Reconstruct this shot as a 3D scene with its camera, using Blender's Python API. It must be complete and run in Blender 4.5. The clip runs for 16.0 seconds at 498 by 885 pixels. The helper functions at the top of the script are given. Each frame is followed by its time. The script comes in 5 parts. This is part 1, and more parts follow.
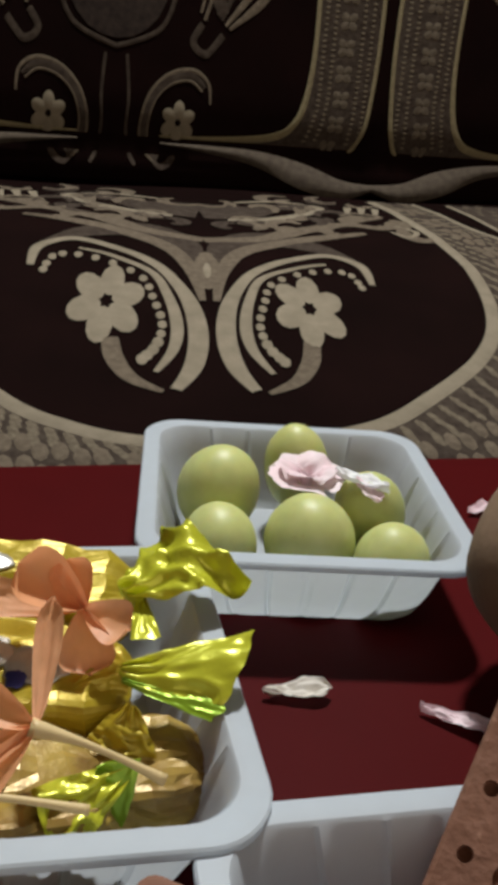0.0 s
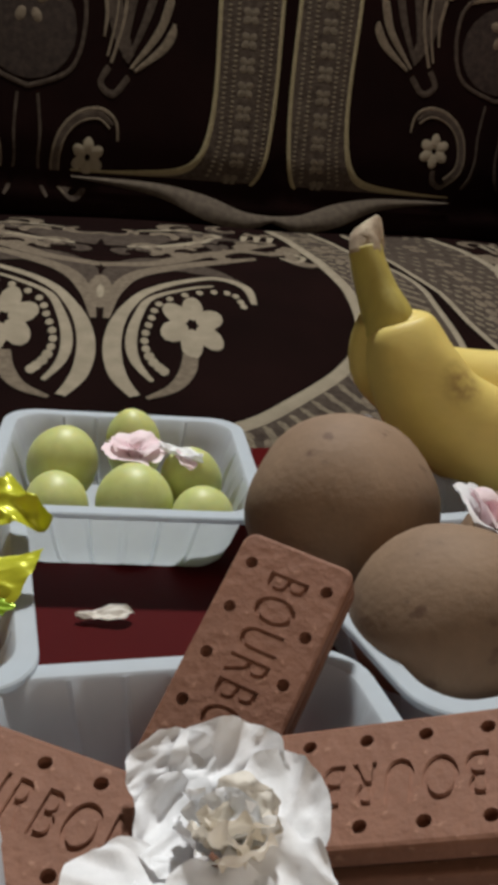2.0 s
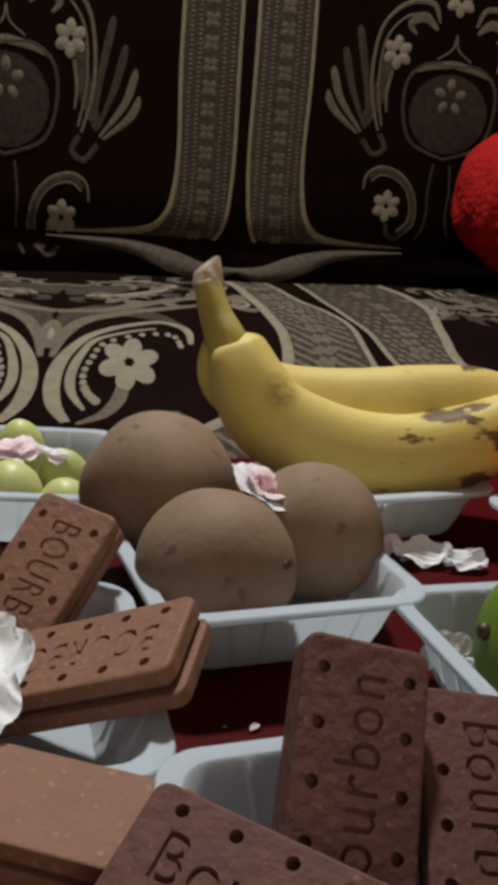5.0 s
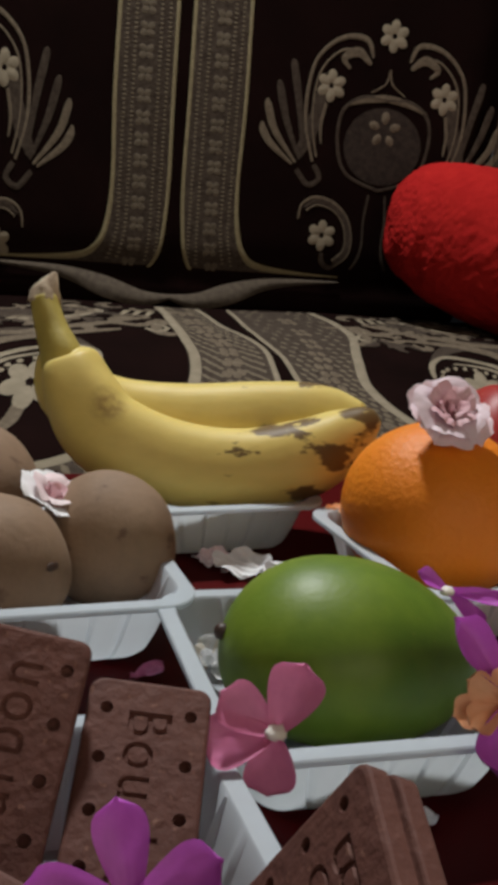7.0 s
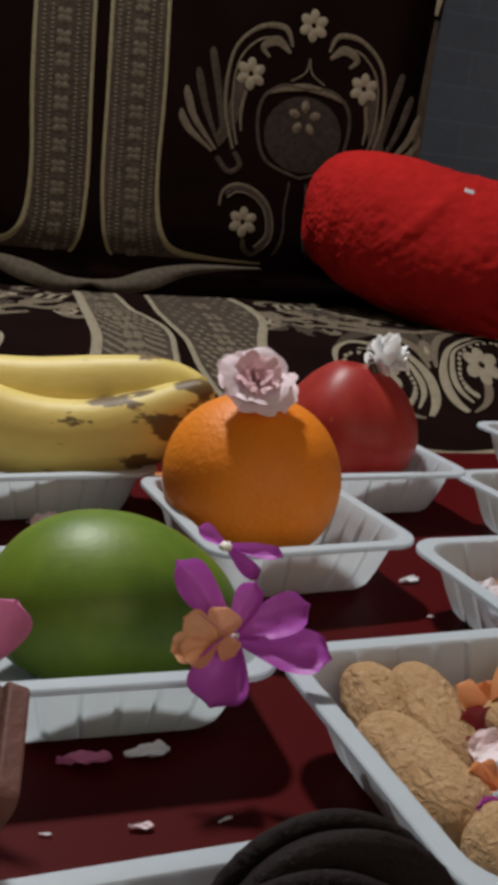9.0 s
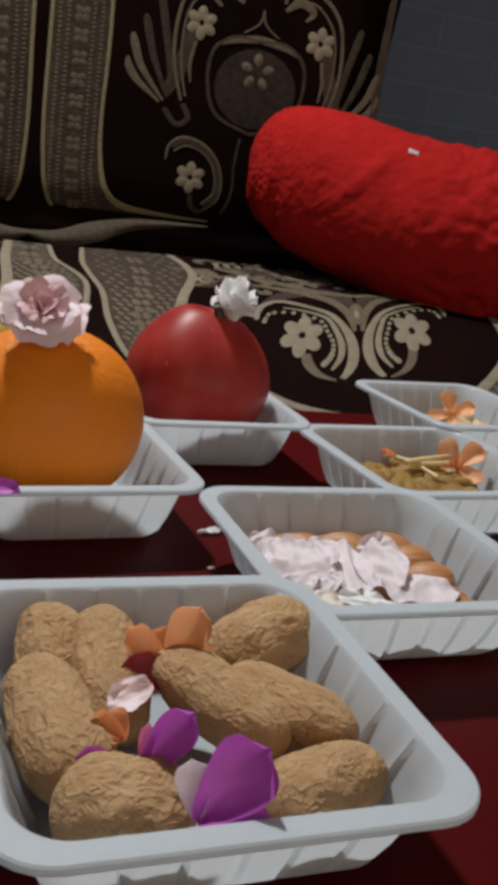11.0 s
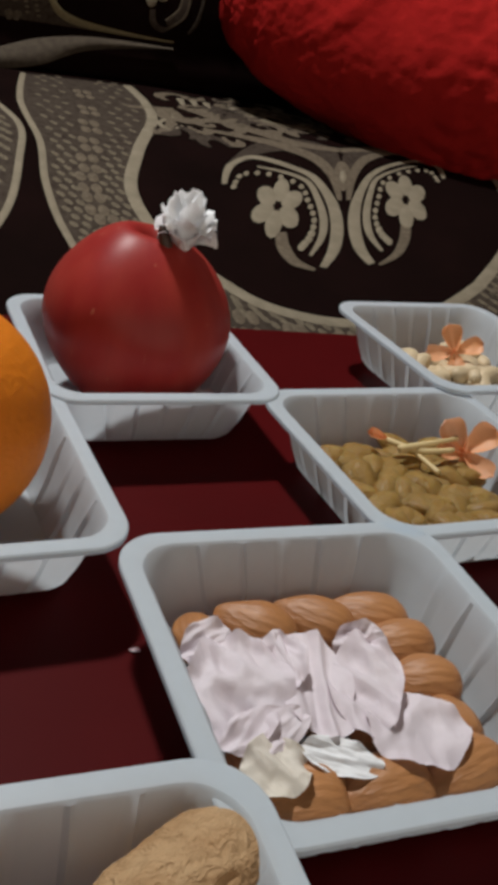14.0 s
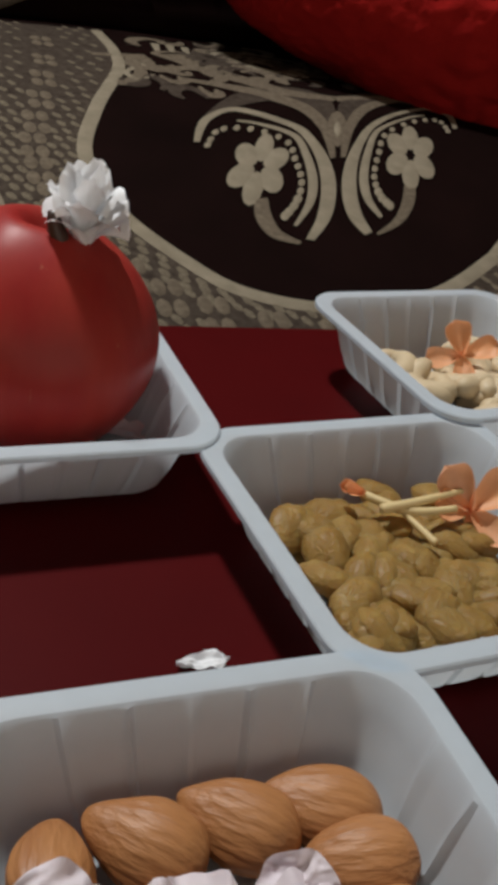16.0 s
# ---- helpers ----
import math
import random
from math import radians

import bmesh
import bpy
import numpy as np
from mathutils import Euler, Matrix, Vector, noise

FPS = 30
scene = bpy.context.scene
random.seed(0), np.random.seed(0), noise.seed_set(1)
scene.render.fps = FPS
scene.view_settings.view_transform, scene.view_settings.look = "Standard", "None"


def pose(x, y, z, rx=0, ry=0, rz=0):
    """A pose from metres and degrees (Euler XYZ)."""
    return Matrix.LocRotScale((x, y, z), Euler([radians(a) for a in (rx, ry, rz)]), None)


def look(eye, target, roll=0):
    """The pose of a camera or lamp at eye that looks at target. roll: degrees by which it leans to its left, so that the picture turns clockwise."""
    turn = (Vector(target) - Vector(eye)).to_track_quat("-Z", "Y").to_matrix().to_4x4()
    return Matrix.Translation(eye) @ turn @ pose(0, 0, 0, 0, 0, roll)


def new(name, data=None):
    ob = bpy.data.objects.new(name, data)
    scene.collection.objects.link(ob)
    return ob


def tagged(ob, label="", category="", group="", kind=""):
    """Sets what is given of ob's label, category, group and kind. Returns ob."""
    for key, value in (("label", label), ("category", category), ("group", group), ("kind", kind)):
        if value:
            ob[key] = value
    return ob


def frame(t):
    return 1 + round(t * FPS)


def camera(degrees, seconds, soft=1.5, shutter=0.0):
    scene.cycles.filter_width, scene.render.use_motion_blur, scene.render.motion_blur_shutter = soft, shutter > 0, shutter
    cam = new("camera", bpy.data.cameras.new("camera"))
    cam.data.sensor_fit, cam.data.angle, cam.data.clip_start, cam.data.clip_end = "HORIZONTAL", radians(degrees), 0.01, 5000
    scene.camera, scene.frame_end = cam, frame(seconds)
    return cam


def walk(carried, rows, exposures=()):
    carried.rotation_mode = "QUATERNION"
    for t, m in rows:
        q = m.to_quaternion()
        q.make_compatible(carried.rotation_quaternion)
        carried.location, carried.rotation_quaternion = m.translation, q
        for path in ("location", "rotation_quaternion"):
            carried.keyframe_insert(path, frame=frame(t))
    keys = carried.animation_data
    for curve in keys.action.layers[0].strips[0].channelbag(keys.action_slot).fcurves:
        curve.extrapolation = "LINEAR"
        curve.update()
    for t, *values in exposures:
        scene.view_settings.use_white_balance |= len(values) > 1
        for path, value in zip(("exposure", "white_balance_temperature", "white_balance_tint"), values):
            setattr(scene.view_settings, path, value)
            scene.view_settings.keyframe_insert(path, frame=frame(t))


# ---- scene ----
cam = camera(29.0, 16.0, soft=5.3)
PATH = [
    (0, (0.258, 0.259, 0.135), (0.233, 2.122, -0.592), 5.3),
    (0.5, (0.271, 0.247, 0.139), (0.285, 2.116, -0.573), 4.7),
    (1, (0.279, 0.234, 0.138), (0.331, 2.112, -0.547), 5.7),
    (1.5, (0.287, 0.222, 0.138), (0.353, 2.106, -0.53), 6.0),
    (2, (0.298, 0.207, 0.139), (0.372, 2.097, -0.512), 5.7),
    (2.5, (0.308, 0.193, 0.14), (0.381, 2.094, -0.477), 5.4),
    (3, (0.316, 0.181, 0.141), (0.38, 2.09, -0.453), 5.1),
    (3.2, (0.322, 0.174, 0.141), (0.375, 2.084, -0.45), 5.0),
    (5.3, (0.379, 0.136, 0.145), (0.376, 2.063, -0.389), 4.3),
    (5.5, (0.389, 0.134, 0.143), (0.384, 2.064, -0.383), 4.2),
    (6, (0.408, 0.126, 0.143), (0.408, 2.061, -0.362), 4.4),
    (6.5, (0.418, 0.129, 0.144), (0.421, 2.069, -0.344), 4.6),
    (7, (0.435, 0.132, 0.144), (0.442, 2.073, -0.336), 5.1),
    (7.5, (0.448, 0.128, 0.144), (0.478, 2.07, -0.332), 5.5),
    (8, (0.464, 0.119, 0.15), (0.519, 2.06, -0.331), 5.4),
    (8.5, (0.474, 0.114, 0.148), (0.542, 2.053, -0.339), 5.6),
    (9, (0.496, 0.115, 0.144), (0.557, 2.052, -0.347), 5.6),
    (9.5, (0.525, 0.127, 0.14), (0.547, 2.07, -0.332), 6.1),
    (10, (0.548, 0.122, 0.13), (0.548, 2.071, -0.317), 6.8),
    (10.2, (0.557, 0.12, 0.129), (0.562, 2.068, -0.324), 7.1),
    (12.3, (0.586, 0.191, 0.151), (0.681, 2.052, -0.575), 8.1),
    (12.5, (0.586, 0.2, 0.152), (0.682, 2.055, -0.59), 8.0),
    (13, (0.586, 0.225, 0.152), (0.708, 2.054, -0.649), 9.2),
    (13.5, (0.589, 0.246, 0.153), (0.744, 2.045, -0.708), 10.4),
    (14, (0.58, 0.249, 0.163), (0.744, 2.028, -0.735), 11.3),
    (14.5, (0.591, 0.269, 0.155), (0.712, 2.024, -0.798), 9.7),
    (15, (0.599, 0.286, 0.152), (0.704, 2.023, -0.835), 8.9),
    (15.5, (0.607, 0.315, 0.152), (0.705, 2.048, -0.841), 8.5),
    (16, (0.607, 0.341, 0.151), (0.741, 2.075, -0.835), 9.9),
]
walk(cam, [(t, look(eye, target, roll)) for t, eye, target, roll in PATH],
     [(0, 0.04), (1, 0.08), (2.5, -0.02), (5.5, -0.05), (9, -0.04), (10, 0.12), (12.5, -0.08), (14.5, -0.13), (16, -0.13)])

# ---- world, lamps, added fill ----
world = bpy.data.worlds.new("world")
scene.world = world
world.use_nodes = True
world.node_tree.nodes["Background"].inputs[0].default_value = (1.0, 0.92, 0.84, 1)
world.node_tree.nodes["Background"].inputs[1].default_value = 0.02

SOFA = pose(0, 0, 0, 0, 0, 17.0)          # the sofa's own axes: u along it, v to its back


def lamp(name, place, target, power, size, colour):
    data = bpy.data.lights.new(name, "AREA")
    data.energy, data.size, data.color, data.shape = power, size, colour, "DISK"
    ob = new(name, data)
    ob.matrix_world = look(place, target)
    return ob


lamp("ceiling_lamp", SOFA @ Vector((0.51, 0.83, 1.12)), (0.42, 0.45, 0.0), 16.2, 0.11, (0.97, 0.98, 0.965))
# added warm fill from behind the camera, no known lamp; brightens the camera-facing sides
glow = lamp("front_fill", SOFA @ Vector((0.85, -2.2, 0.65)), SOFA @ Vector((0.6, 1.0, 0.3)), 24.0, 3.4, (1.0, 0.87, 0.72))
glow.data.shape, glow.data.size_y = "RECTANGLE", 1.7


# ---- materials ----
def material(name, colour, rough=0.5, second=None, scale=40.0, amount=0.5, bump=0.0, bump_scale=200.0, detail=6.0, specular=0.5,
             translucent=0.0, subsurface=0.0, sheen=0.0, metal=0.0, spots=None, spot_scale=60.0, spot_size=0.2, island=0.0, coat=0.0, stretch=(1, 1, 1)):
    """A procedural surface: base colour varied by noise at two scales, optional spots, bump and translucency."""
    m = bpy.data.materials.new(name)
    m.use_nodes = True
    n, l = m.node_tree.nodes, m.node_tree.links
    p = n["Principled BSDF"]
    co = n.new("ShaderNodeTexCoord")
    mp = n.new("ShaderNodeMapping")
    mp.inputs["Scale"].default_value = stretch
    l.new(co.outputs["Object"], mp.inputs[0])
    vec = mp.outputs[0]

    def noise_node(s, d):
        t = n.new("ShaderNodeTexNoise")
        t.inputs["Scale"].default_value, t.inputs["Detail"].default_value = s, d
        l.new(vec, t.inputs["Vector"])
        return t.outputs["Fac"]

    def mix(f, a, b):
        x = n.new("ShaderNodeMix")
        x.data_type = "RGBA"
        if isinstance(f, float):
            x.inputs[0].default_value = f
        else:
            l.new(f, x.inputs[0])
        for k, c in ((6, a), (7, b)):
            if isinstance(c, tuple):
                x.inputs[k].default_value = (*c, 1)
            else:
                l.new(c, x.inputs[k])
        return x.outputs[2]

    def ramp(f, lo, hi):
        r = n.new("ShaderNodeMapRange")
        r.inputs[1].default_value, r.inputs[2].default_value = lo, hi
        l.new(f, r.inputs[0])
        return r.outputs[0]

    second = second or tuple(c * 0.7 for c in colour)
    big = ramp(noise_node(scale, detail), 0.5 - 0.25 / max(amount, 0.1), 0.5 + 0.25 / max(amount, 0.1))
    out = mix(big, colour, second)
    fine = ramp(noise_node(scale * 7, 4.0), 0.3, 0.8)
    dim = n.new("ShaderNodeMath")
    dim.operation = "MULTIPLY"
    dim.inputs[1].default_value = 0.25 * amount
    l.new(fine, dim.inputs[0])
    out = mix(dim.outputs[0], out, tuple(c * 0.55 for c in second))
    if island:
        g = n.new("ShaderNodeNewGeometry")
        o = n.new("ShaderNodeObjectInfo")
        add = n.new("ShaderNodeMath")
        add.operation = "ADD"
        l.new(g.outputs["Random Per Island"], add.inputs[0])
        l.new(o.outputs["Random"], add.inputs[1])
        half = n.new("ShaderNodeMath")
        half.operation = "MULTIPLY"
        half.inputs[1].default_value = 0.5 * island
        l.new(add.outputs[0], half.inputs[0])
        out = mix(half.outputs[0], out, second)
    if spots:
        s = ramp(noise_node(spot_scale, 3.0), 1.0 - spot_size - 0.03, 1.0 - spot_size + 0.03)
        out = mix(s, out, spots)
    l.new(out, p.inputs["Base Color"])
    p.inputs["Roughness"].default_value = rough
    p.inputs["Specular IOR Level"].default_value = specular
    p.inputs["Metallic"].default_value = metal
    p.inputs["Coat Weight"].default_value = coat
    p.inputs["Coat Roughness"].default_value = 0.15
    if sheen:
        p.inputs["Sheen Weight"].default_value, p.inputs["Sheen Roughness"].default_value = sheen, 0.4
    if subsurface:
        p.inputs["Subsurface Weight"].default_value = subsurface
        p.inputs["Subsurface Radius"].default_value = (0.006, 0.004, 0.002)
        p.inputs["Subsurface Scale"].default_value = 1.0
    if bump:
        b = n.new("ShaderNodeBump")
        b.inputs["Strength"].default_value, b.inputs["Distance"].default_value = bump, 0.001
        l.new(noise_node(bump_scale, 5.0), b.inputs["Height"])
        l.new(b.outputs[0], p.inputs["Normal"])
    if translucent:
        t = n.new("ShaderNodeBsdfTranslucent")
        l.new(out, t.inputs[0])
        mx = n.new("ShaderNodeMixShader")
        mx.inputs[0].default_value = translucent
        l.new(p.outputs[0], mx.inputs[1])
        l.new(t.outputs[0], mx.inputs[2])
        l.new(mx.outputs[0], n["Material Output"].inputs[0])
    return m


PLASTIC = material("white_plastic", (0.75, 0.81, 0.86), 0.27, (0.71, 0.77, 0.82), 30, 0.3, 0.06, 90, translucent=0.45)
TABLE = material("maroon_table", (0.074, 0.0030, 0.0036), 0.5, (0.050, 0.0022, 0.0027), 9, 0.5, 0.03, 900, specular=0.04)
VELVET = material("brown_velvet", (0.0108, 0.0044, 0.0039), 0.95, (0.0052, 0.0025, 0.0022), 14, 0.8, 0.3, 1500, specular=0.02)
CREAM = material("cream_weave", (0.28, 0.235, 0.170), 0.85, (0.18, 0.15, 0.105), 90, 0.8, 0.5, 1400, specular=0.15)
TAN = material("tan_weave", (0.175, 0.138, 0.096), 0.85, (0.085, 0.064, 0.045), 260, 1.0, 0.5, 1400, specular=0.15)
DULL = material("dull_weave", (0.080, 0.062, 0.047), 0.9, (0.030, 0.021, 0.017), 200, 1.0, 0.4, 1400, specular=0.05)
OLIVE = material("olive_weave", (0.20, 0.165, 0.115), 0.9, (0.09, 0.07, 0.05), 420, 1.0, 0.5, 1800, specular=0.1)
FUR = material("red_fur", (0.37, 0.017, 0.015), 1.0, (0.30, 0.012, 0.012), 60, 0.9, 0.5, 300, specular=0.02)
HEM = material("dull_hem", (0.105, 0.085, 0.064), 0.9, (0.060, 0.046, 0.035), 160, 1.0, 0.4, 1400, specular=0.1)
THREAD = material("gold_thread", (0.27, 0.225, 0.125), 0.7, (0.16, 0.13, 0.07), 500, 1.0, 0.5, 1600, specular=0.3)
CHAIN = material("dull_chain_weave", (0.145, 0.118, 0.085), 0.9, (0.075, 0.058, 0.042), 300, 1.0, 0.4, 1400, specular=0.1)
URNC = material("dark_weave", (0.048, 0.036, 0.029), 0.9, (0.022, 0.016, 0.014), 200, 1.0, 0.3, 1400, specular=0.05)
WALL = material("grey_blue_plaster", (0.12, 0.155, 0.22), 0.8, (0.095, 0.125, 0.18), 12, 0.8, 0.6, 160)
PLAIN = material("pale_plaster", (0.55, 0.50, 0.44), 0.9, (0.48, 0.44, 0.39), 3, 0.6, 0.3, 60)
FLOOR = material("brown_floor", (0.12, 0.08, 0.06), 0.6, (0.09, 0.06, 0.045), 5, 0.8)
WOOD = material("dark_wood", (0.06, 0.03, 0.02), 0.5, (0.035, 0.018, 0.012), 30, 0.8, stretch=(1, 1, 6))
ORANGE = material("orange_peel", (0.80, 0.235, 0.012), 0.52, (0.70, 0.19, 0.009), 25, 0.5, 0.55, 420, subsurface=0.08, detail=3, specular=0.3)
APPLE = material("apple_skin", (0.27, 0.011, 0.013), 0.42, (0.38, 0.045, 0.032), 75, 0.9, 0.06, 200, specular=0.22, stretch=(1, 1, 0.10), spots=(0.40, 0.11, 0.07), spot_scale=420, spot_size=0.27)
MANGO = material("mango_skin", (0.19, 0.265, 0.024), 0.45, (0.060, 0.140, 0.014), 26, 1.0, 0.10, 500, specular=0.3, spots=(0.16, 0.20, 0.03), spot_scale=500, spot_size=0.28)
CHIKOO = material("sapodilla_skin", (0.30, 0.200, 0.128), 0.72, (0.215, 0.140, 0.092), 34, 1.0, 0.22, 520, spots=(0.15, 0.09, 0.06), spot_scale=120, spot_size=0.31, specular=0.3)
GRAPE = material("grape_skin", (0.60, 0.62, 0.27), 0.46, (0.48, 0.52, 0.17), 45, 0.9, 0.05, 300, subsurface=0.6, spots=(0.40, 0.36, 0.12), spot_scale=130, spot_size=0.27)
BANANA = material("banana_skin", (0.72, 0.57, 0.19), 0.5, (0.60, 0.46, 0.12), 22, 0.7, 0.12, 300, subsurface=0.06, specular=0.25, stretch=(0.7, 1, 1.3))
BSTEM = material("banana_stem", (0.54, 0.44, 0.10), 0.6, (0.34, 0.27, 0.06), 60, 0.9, 0.3, 300, stretch=(1, 1, 0.3))
BTIP = material("dry_cream_tip", (0.55, 0.46, 0.33), 0.9, (0.20, 0.13, 0.08), 200, 0.9, 0.5, 600)


def bruise(m, dark):
    """Brown bruises on the banana skin: streaks along its belly and towards its tip, and a smudge on its neck."""
    n, l = m.node_tree.nodes, m.node_tree.links
    p = n["Principled BSDF"]
    co = n.new("ShaderNodeTexCoord").outputs["Object"]
    sep = n.new("ShaderNodeSeparateXYZ")
    l.new(co, sep.inputs[0])

    def span(f, lo, hi, a, b):
        r = n.new("ShaderNodeMapRange")
        for k, v in enumerate((lo, hi, a, b)):
            r.inputs[k + 1].default_value = v
        l.new(f, r.inputs[0])
        return r.outputs[0]

    def calc(op, a, b):
        x = n.new("ShaderNodeMath")
        x.operation = op
        for k, v in enumerate((a, b)):
            if isinstance(v, float):
                x.inputs[k].default_value = v
            else:
                l.new(v, x.inputs[k])
        return x.outputs[0]

    def grain(scale, stretch):
        mp = n.new("ShaderNodeMapping")
        mp.inputs["Scale"].default_value = stretch
        l.new(co, mp.inputs[0])
        t = n.new("ShaderNodeTexNoise")
        t.inputs["Scale"].default_value, t.inputs["Detail"].default_value = scale, 4.0
        l.new(mp.outputs[0], t.inputs["Vector"])
        return t.outputs["Fac"]

    tip = calc("ADD", span(sep.outputs[0], 0.600, 0.655, 0.0, 0.090), span(sep.outputs[0], 0.560, 0.598, -0.16, 0.0))
    belly = calc("MULTIPLY", span(sep.outputs[2], 0.034, 0.020, 0.0, 0.075), span(sep.outputs[0], 0.575, 0.600, 0.0, 1.0))
    score = calc("ADD", grain(70.0, (0.6, 1.0, 1.5)), calc("ADD", tip, belly))
    streaks = span(score, 0.610, 0.650, 0.0, 0.92)
    off = n.new("ShaderNodeVectorMath")
    off.operation = "DISTANCE"
    off.inputs[1].default_value = (0.549, 0.326, 0.060)
    l.new(co, off.inputs[0])
    smudge = calc("MULTIPLY", span(off.outputs["Value"], 0.003, 0.0095, 0.75, 0.0), span(grain(300.0, (1, 1, 1)), 0.35, 0.65, 0.3, 1.0))
    for f, colour in ((streaks, dark), (smudge, tuple(c * 2.0 for c in dark))):
        x = n.new("ShaderNodeMix")
        x.data_type = "RGBA"
        l.new(f, x.inputs[0])
        l.new(p.inputs["Base Color"].links[0].from_socket, x.inputs[6])
        x.inputs[7].default_value = (*colour, 1)
        l.new(x.outputs[2], p.inputs["Base Color"])


bruise(BANANA, (0.095, 0.050, 0.020))


def courses(m, length, height):
    """Faint courses of blocks showing through the paint of a wall that stands along x."""
    n, l = m.node_tree.nodes, m.node_tree.links
    p = n["Principled BSDF"]
    co = n.new("ShaderNodeTexCoord").outputs["Object"]
    sep, join = n.new("ShaderNodeSeparateXYZ"), n.new("ShaderNodeCombineXYZ")
    l.new(co, sep.inputs[0])
    l.new(sep.outputs[0], join.inputs[0])
    l.new(sep.outputs[2], join.inputs[1])
    b = n.new("ShaderNodeTexBrick")
    b.inputs["Color1"].default_value, b.inputs["Color2"].default_value, b.inputs["Mortar"].default_value = (1, 1, 1, 1), (0.90, 0.91, 0.93, 1), (1.18, 1.18, 1.16, 1)
    b.inputs["Scale"].default_value, b.inputs["Mortar Size"].default_value, b.inputs["Mortar Smooth"].default_value = 1.0, 0.002, 0.9
    b.inputs["Brick Width"].default_value, b.inputs["Row Height"].default_value = length, height
    l.new(join.outputs[0], b.inputs["Vector"])
    x = n.new("ShaderNodeMix")
    x.data_type, x.blend_type = "RGBA", "MULTIPLY"
    x.inputs[0].default_value = 1.0
    l.new(p.inputs["Base Color"].links[0].from_socket, x.inputs[6])
    l.new(b.outputs["Color"], x.inputs[7])
    l.new(x.outputs[2], p.inputs["Base Color"])


courses(WALL, 0.17, 0.045)


def wrinkle(m, scale, strength, stretch=(1, 1, 1)):
    """A net of fine sharp wrinkles over a dried skin."""
    n, l = m.node_tree.nodes, m.node_tree.links
    p = n["Principled BSDF"]
    mp = n.new("ShaderNodeMapping")
    mp.inputs["Scale"].default_value = stretch
    l.new(n.new("ShaderNodeTexCoord").outputs["Object"], mp.inputs[0])
    t = n.new("ShaderNodeTexNoise")
    t.inputs["Scale"].default_value, t.inputs["Detail"].default_value = scale, 3.0
    t.inputs["Distortion"].default_value = 0.8
    l.new(mp.outputs[0], t.inputs["Vector"])
    a, b = n.new("ShaderNodeMath"), n.new("ShaderNodeMath")
    a.operation, b.operation = "SUBTRACT", "ABSOLUTE"
    a.inputs[1].default_value = 0.5
    l.new(t.outputs["Fac"], a.inputs[0])
    l.new(a.outputs[0], b.inputs[0])
    r = n.new("ShaderNodeMapRange")
    r.inputs[1].default_value, r.inputs[2].default_value = 0.0, 0.10
    l.new(b.outputs[0], r.inputs[0])
    bump = n.new("ShaderNodeBump")
    bump.invert = True
    bump.inputs["Strength"].default_value, bump.inputs["Distance"].default_value = strength, 0.0012
    l.new(r.outputs[0], bump.inputs["Height"])
    if p.inputs["Normal"].links:
        l.new(p.inputs["Normal"].links[0].from_socket, bump.inputs["Normal"])
    l.new(bump.outputs[0], p.inputs["Normal"])


# ---- mesh helpers ----
def finish(bm, name, mat, smooth=True):
    me = bpy.data.meshes.new(name)
    bmesh.ops.recalc_face_normals(bm, faces=bm.faces[:])
    bm.to_mesh(me)
    bm.free()
    for m in (mat if isinstance(mat, (list, tuple)) else [mat]):
        me.materials.append(m)
    if smooth:
        me.shade_smooth()
    return me


def part(name, bm, mat, parent, label="", m=None, smooth=True):
    ob = new(name, finish(bm, name, mat, smooth))
    ob.parent = parent
    if m is not None:
        ob.matrix_basis = m
    return tagged(ob, label)


def solo(name, bm, mat, m, label, category, group="", kind="", smooth=True):
    ob = new(name, finish(bm, name, mat, smooth))
    ob.matrix_basis = m
    return tagged(ob, label, category, group, kind)


def holder(name, m, label, category, group="", kind=""):
    ob = new(name)
    ob.empty_display_size = 0.01
    ob.matrix_basis = m
    return tagged(ob, label, category, group, kind)


def box(bm, lo, hi, bevel=0.0, m=None):
    r = bmesh.ops.create_cube(bm, size=1.0)
    mid, size = [(a + b) / 2 for a, b in zip(lo, hi)], [b - a for a, b in zip(lo, hi)]
    bmesh.ops.transform(bm, matrix=Matrix.LocRotScale(mid, None, size), verts=r["verts"])
    if bevel:
        es = {e for v in r["verts"] for e in v.link_edges}
        bmesh.ops.bevel(bm, geom=list(es), offset=bevel, segments=3, affect="EDGES", profile=0.6)
    if m is not None:
        bmesh.ops.transform(bm, matrix=m, verts=bm.verts[:])


def ball(bm, radii, fn=None, u=40, v=24, m=None):
    """An ellipsoid, bent by fn(unit vector) -> factor or vector."""
    r = bmesh.ops.create_uvsphere(bm, u_segments=u, v_segments=v, radius=1.0)
    for w in r["verts"]:
        d = w.co.normalized()
        k = fn(d) if fn else 1.0
        w.co = Vector((d.x * radii[0], d.y * radii[1], d.z * radii[2])) * k if isinstance(k, float) else k
        if m is not None:
            w.co = m @ w.co
    return r["verts"]


def loft(bm, loops, closed=True, caps=True):
    """Faces between rows of points with equal counts."""
    rows = [[bm.verts.new(p) for p in row] for row in loops]
    n = len(rows[0])
    for a, b in zip(rows, rows[1:]):
        for i in range(n if closed else n - 1):
            j = (i + 1) % n
            bm.faces.new((a[i], a[j], b[j], b[i]))
    if caps and closed:
        bm.faces.new(rows[0])
        bm.faces.new(rows[-1])
    return rows


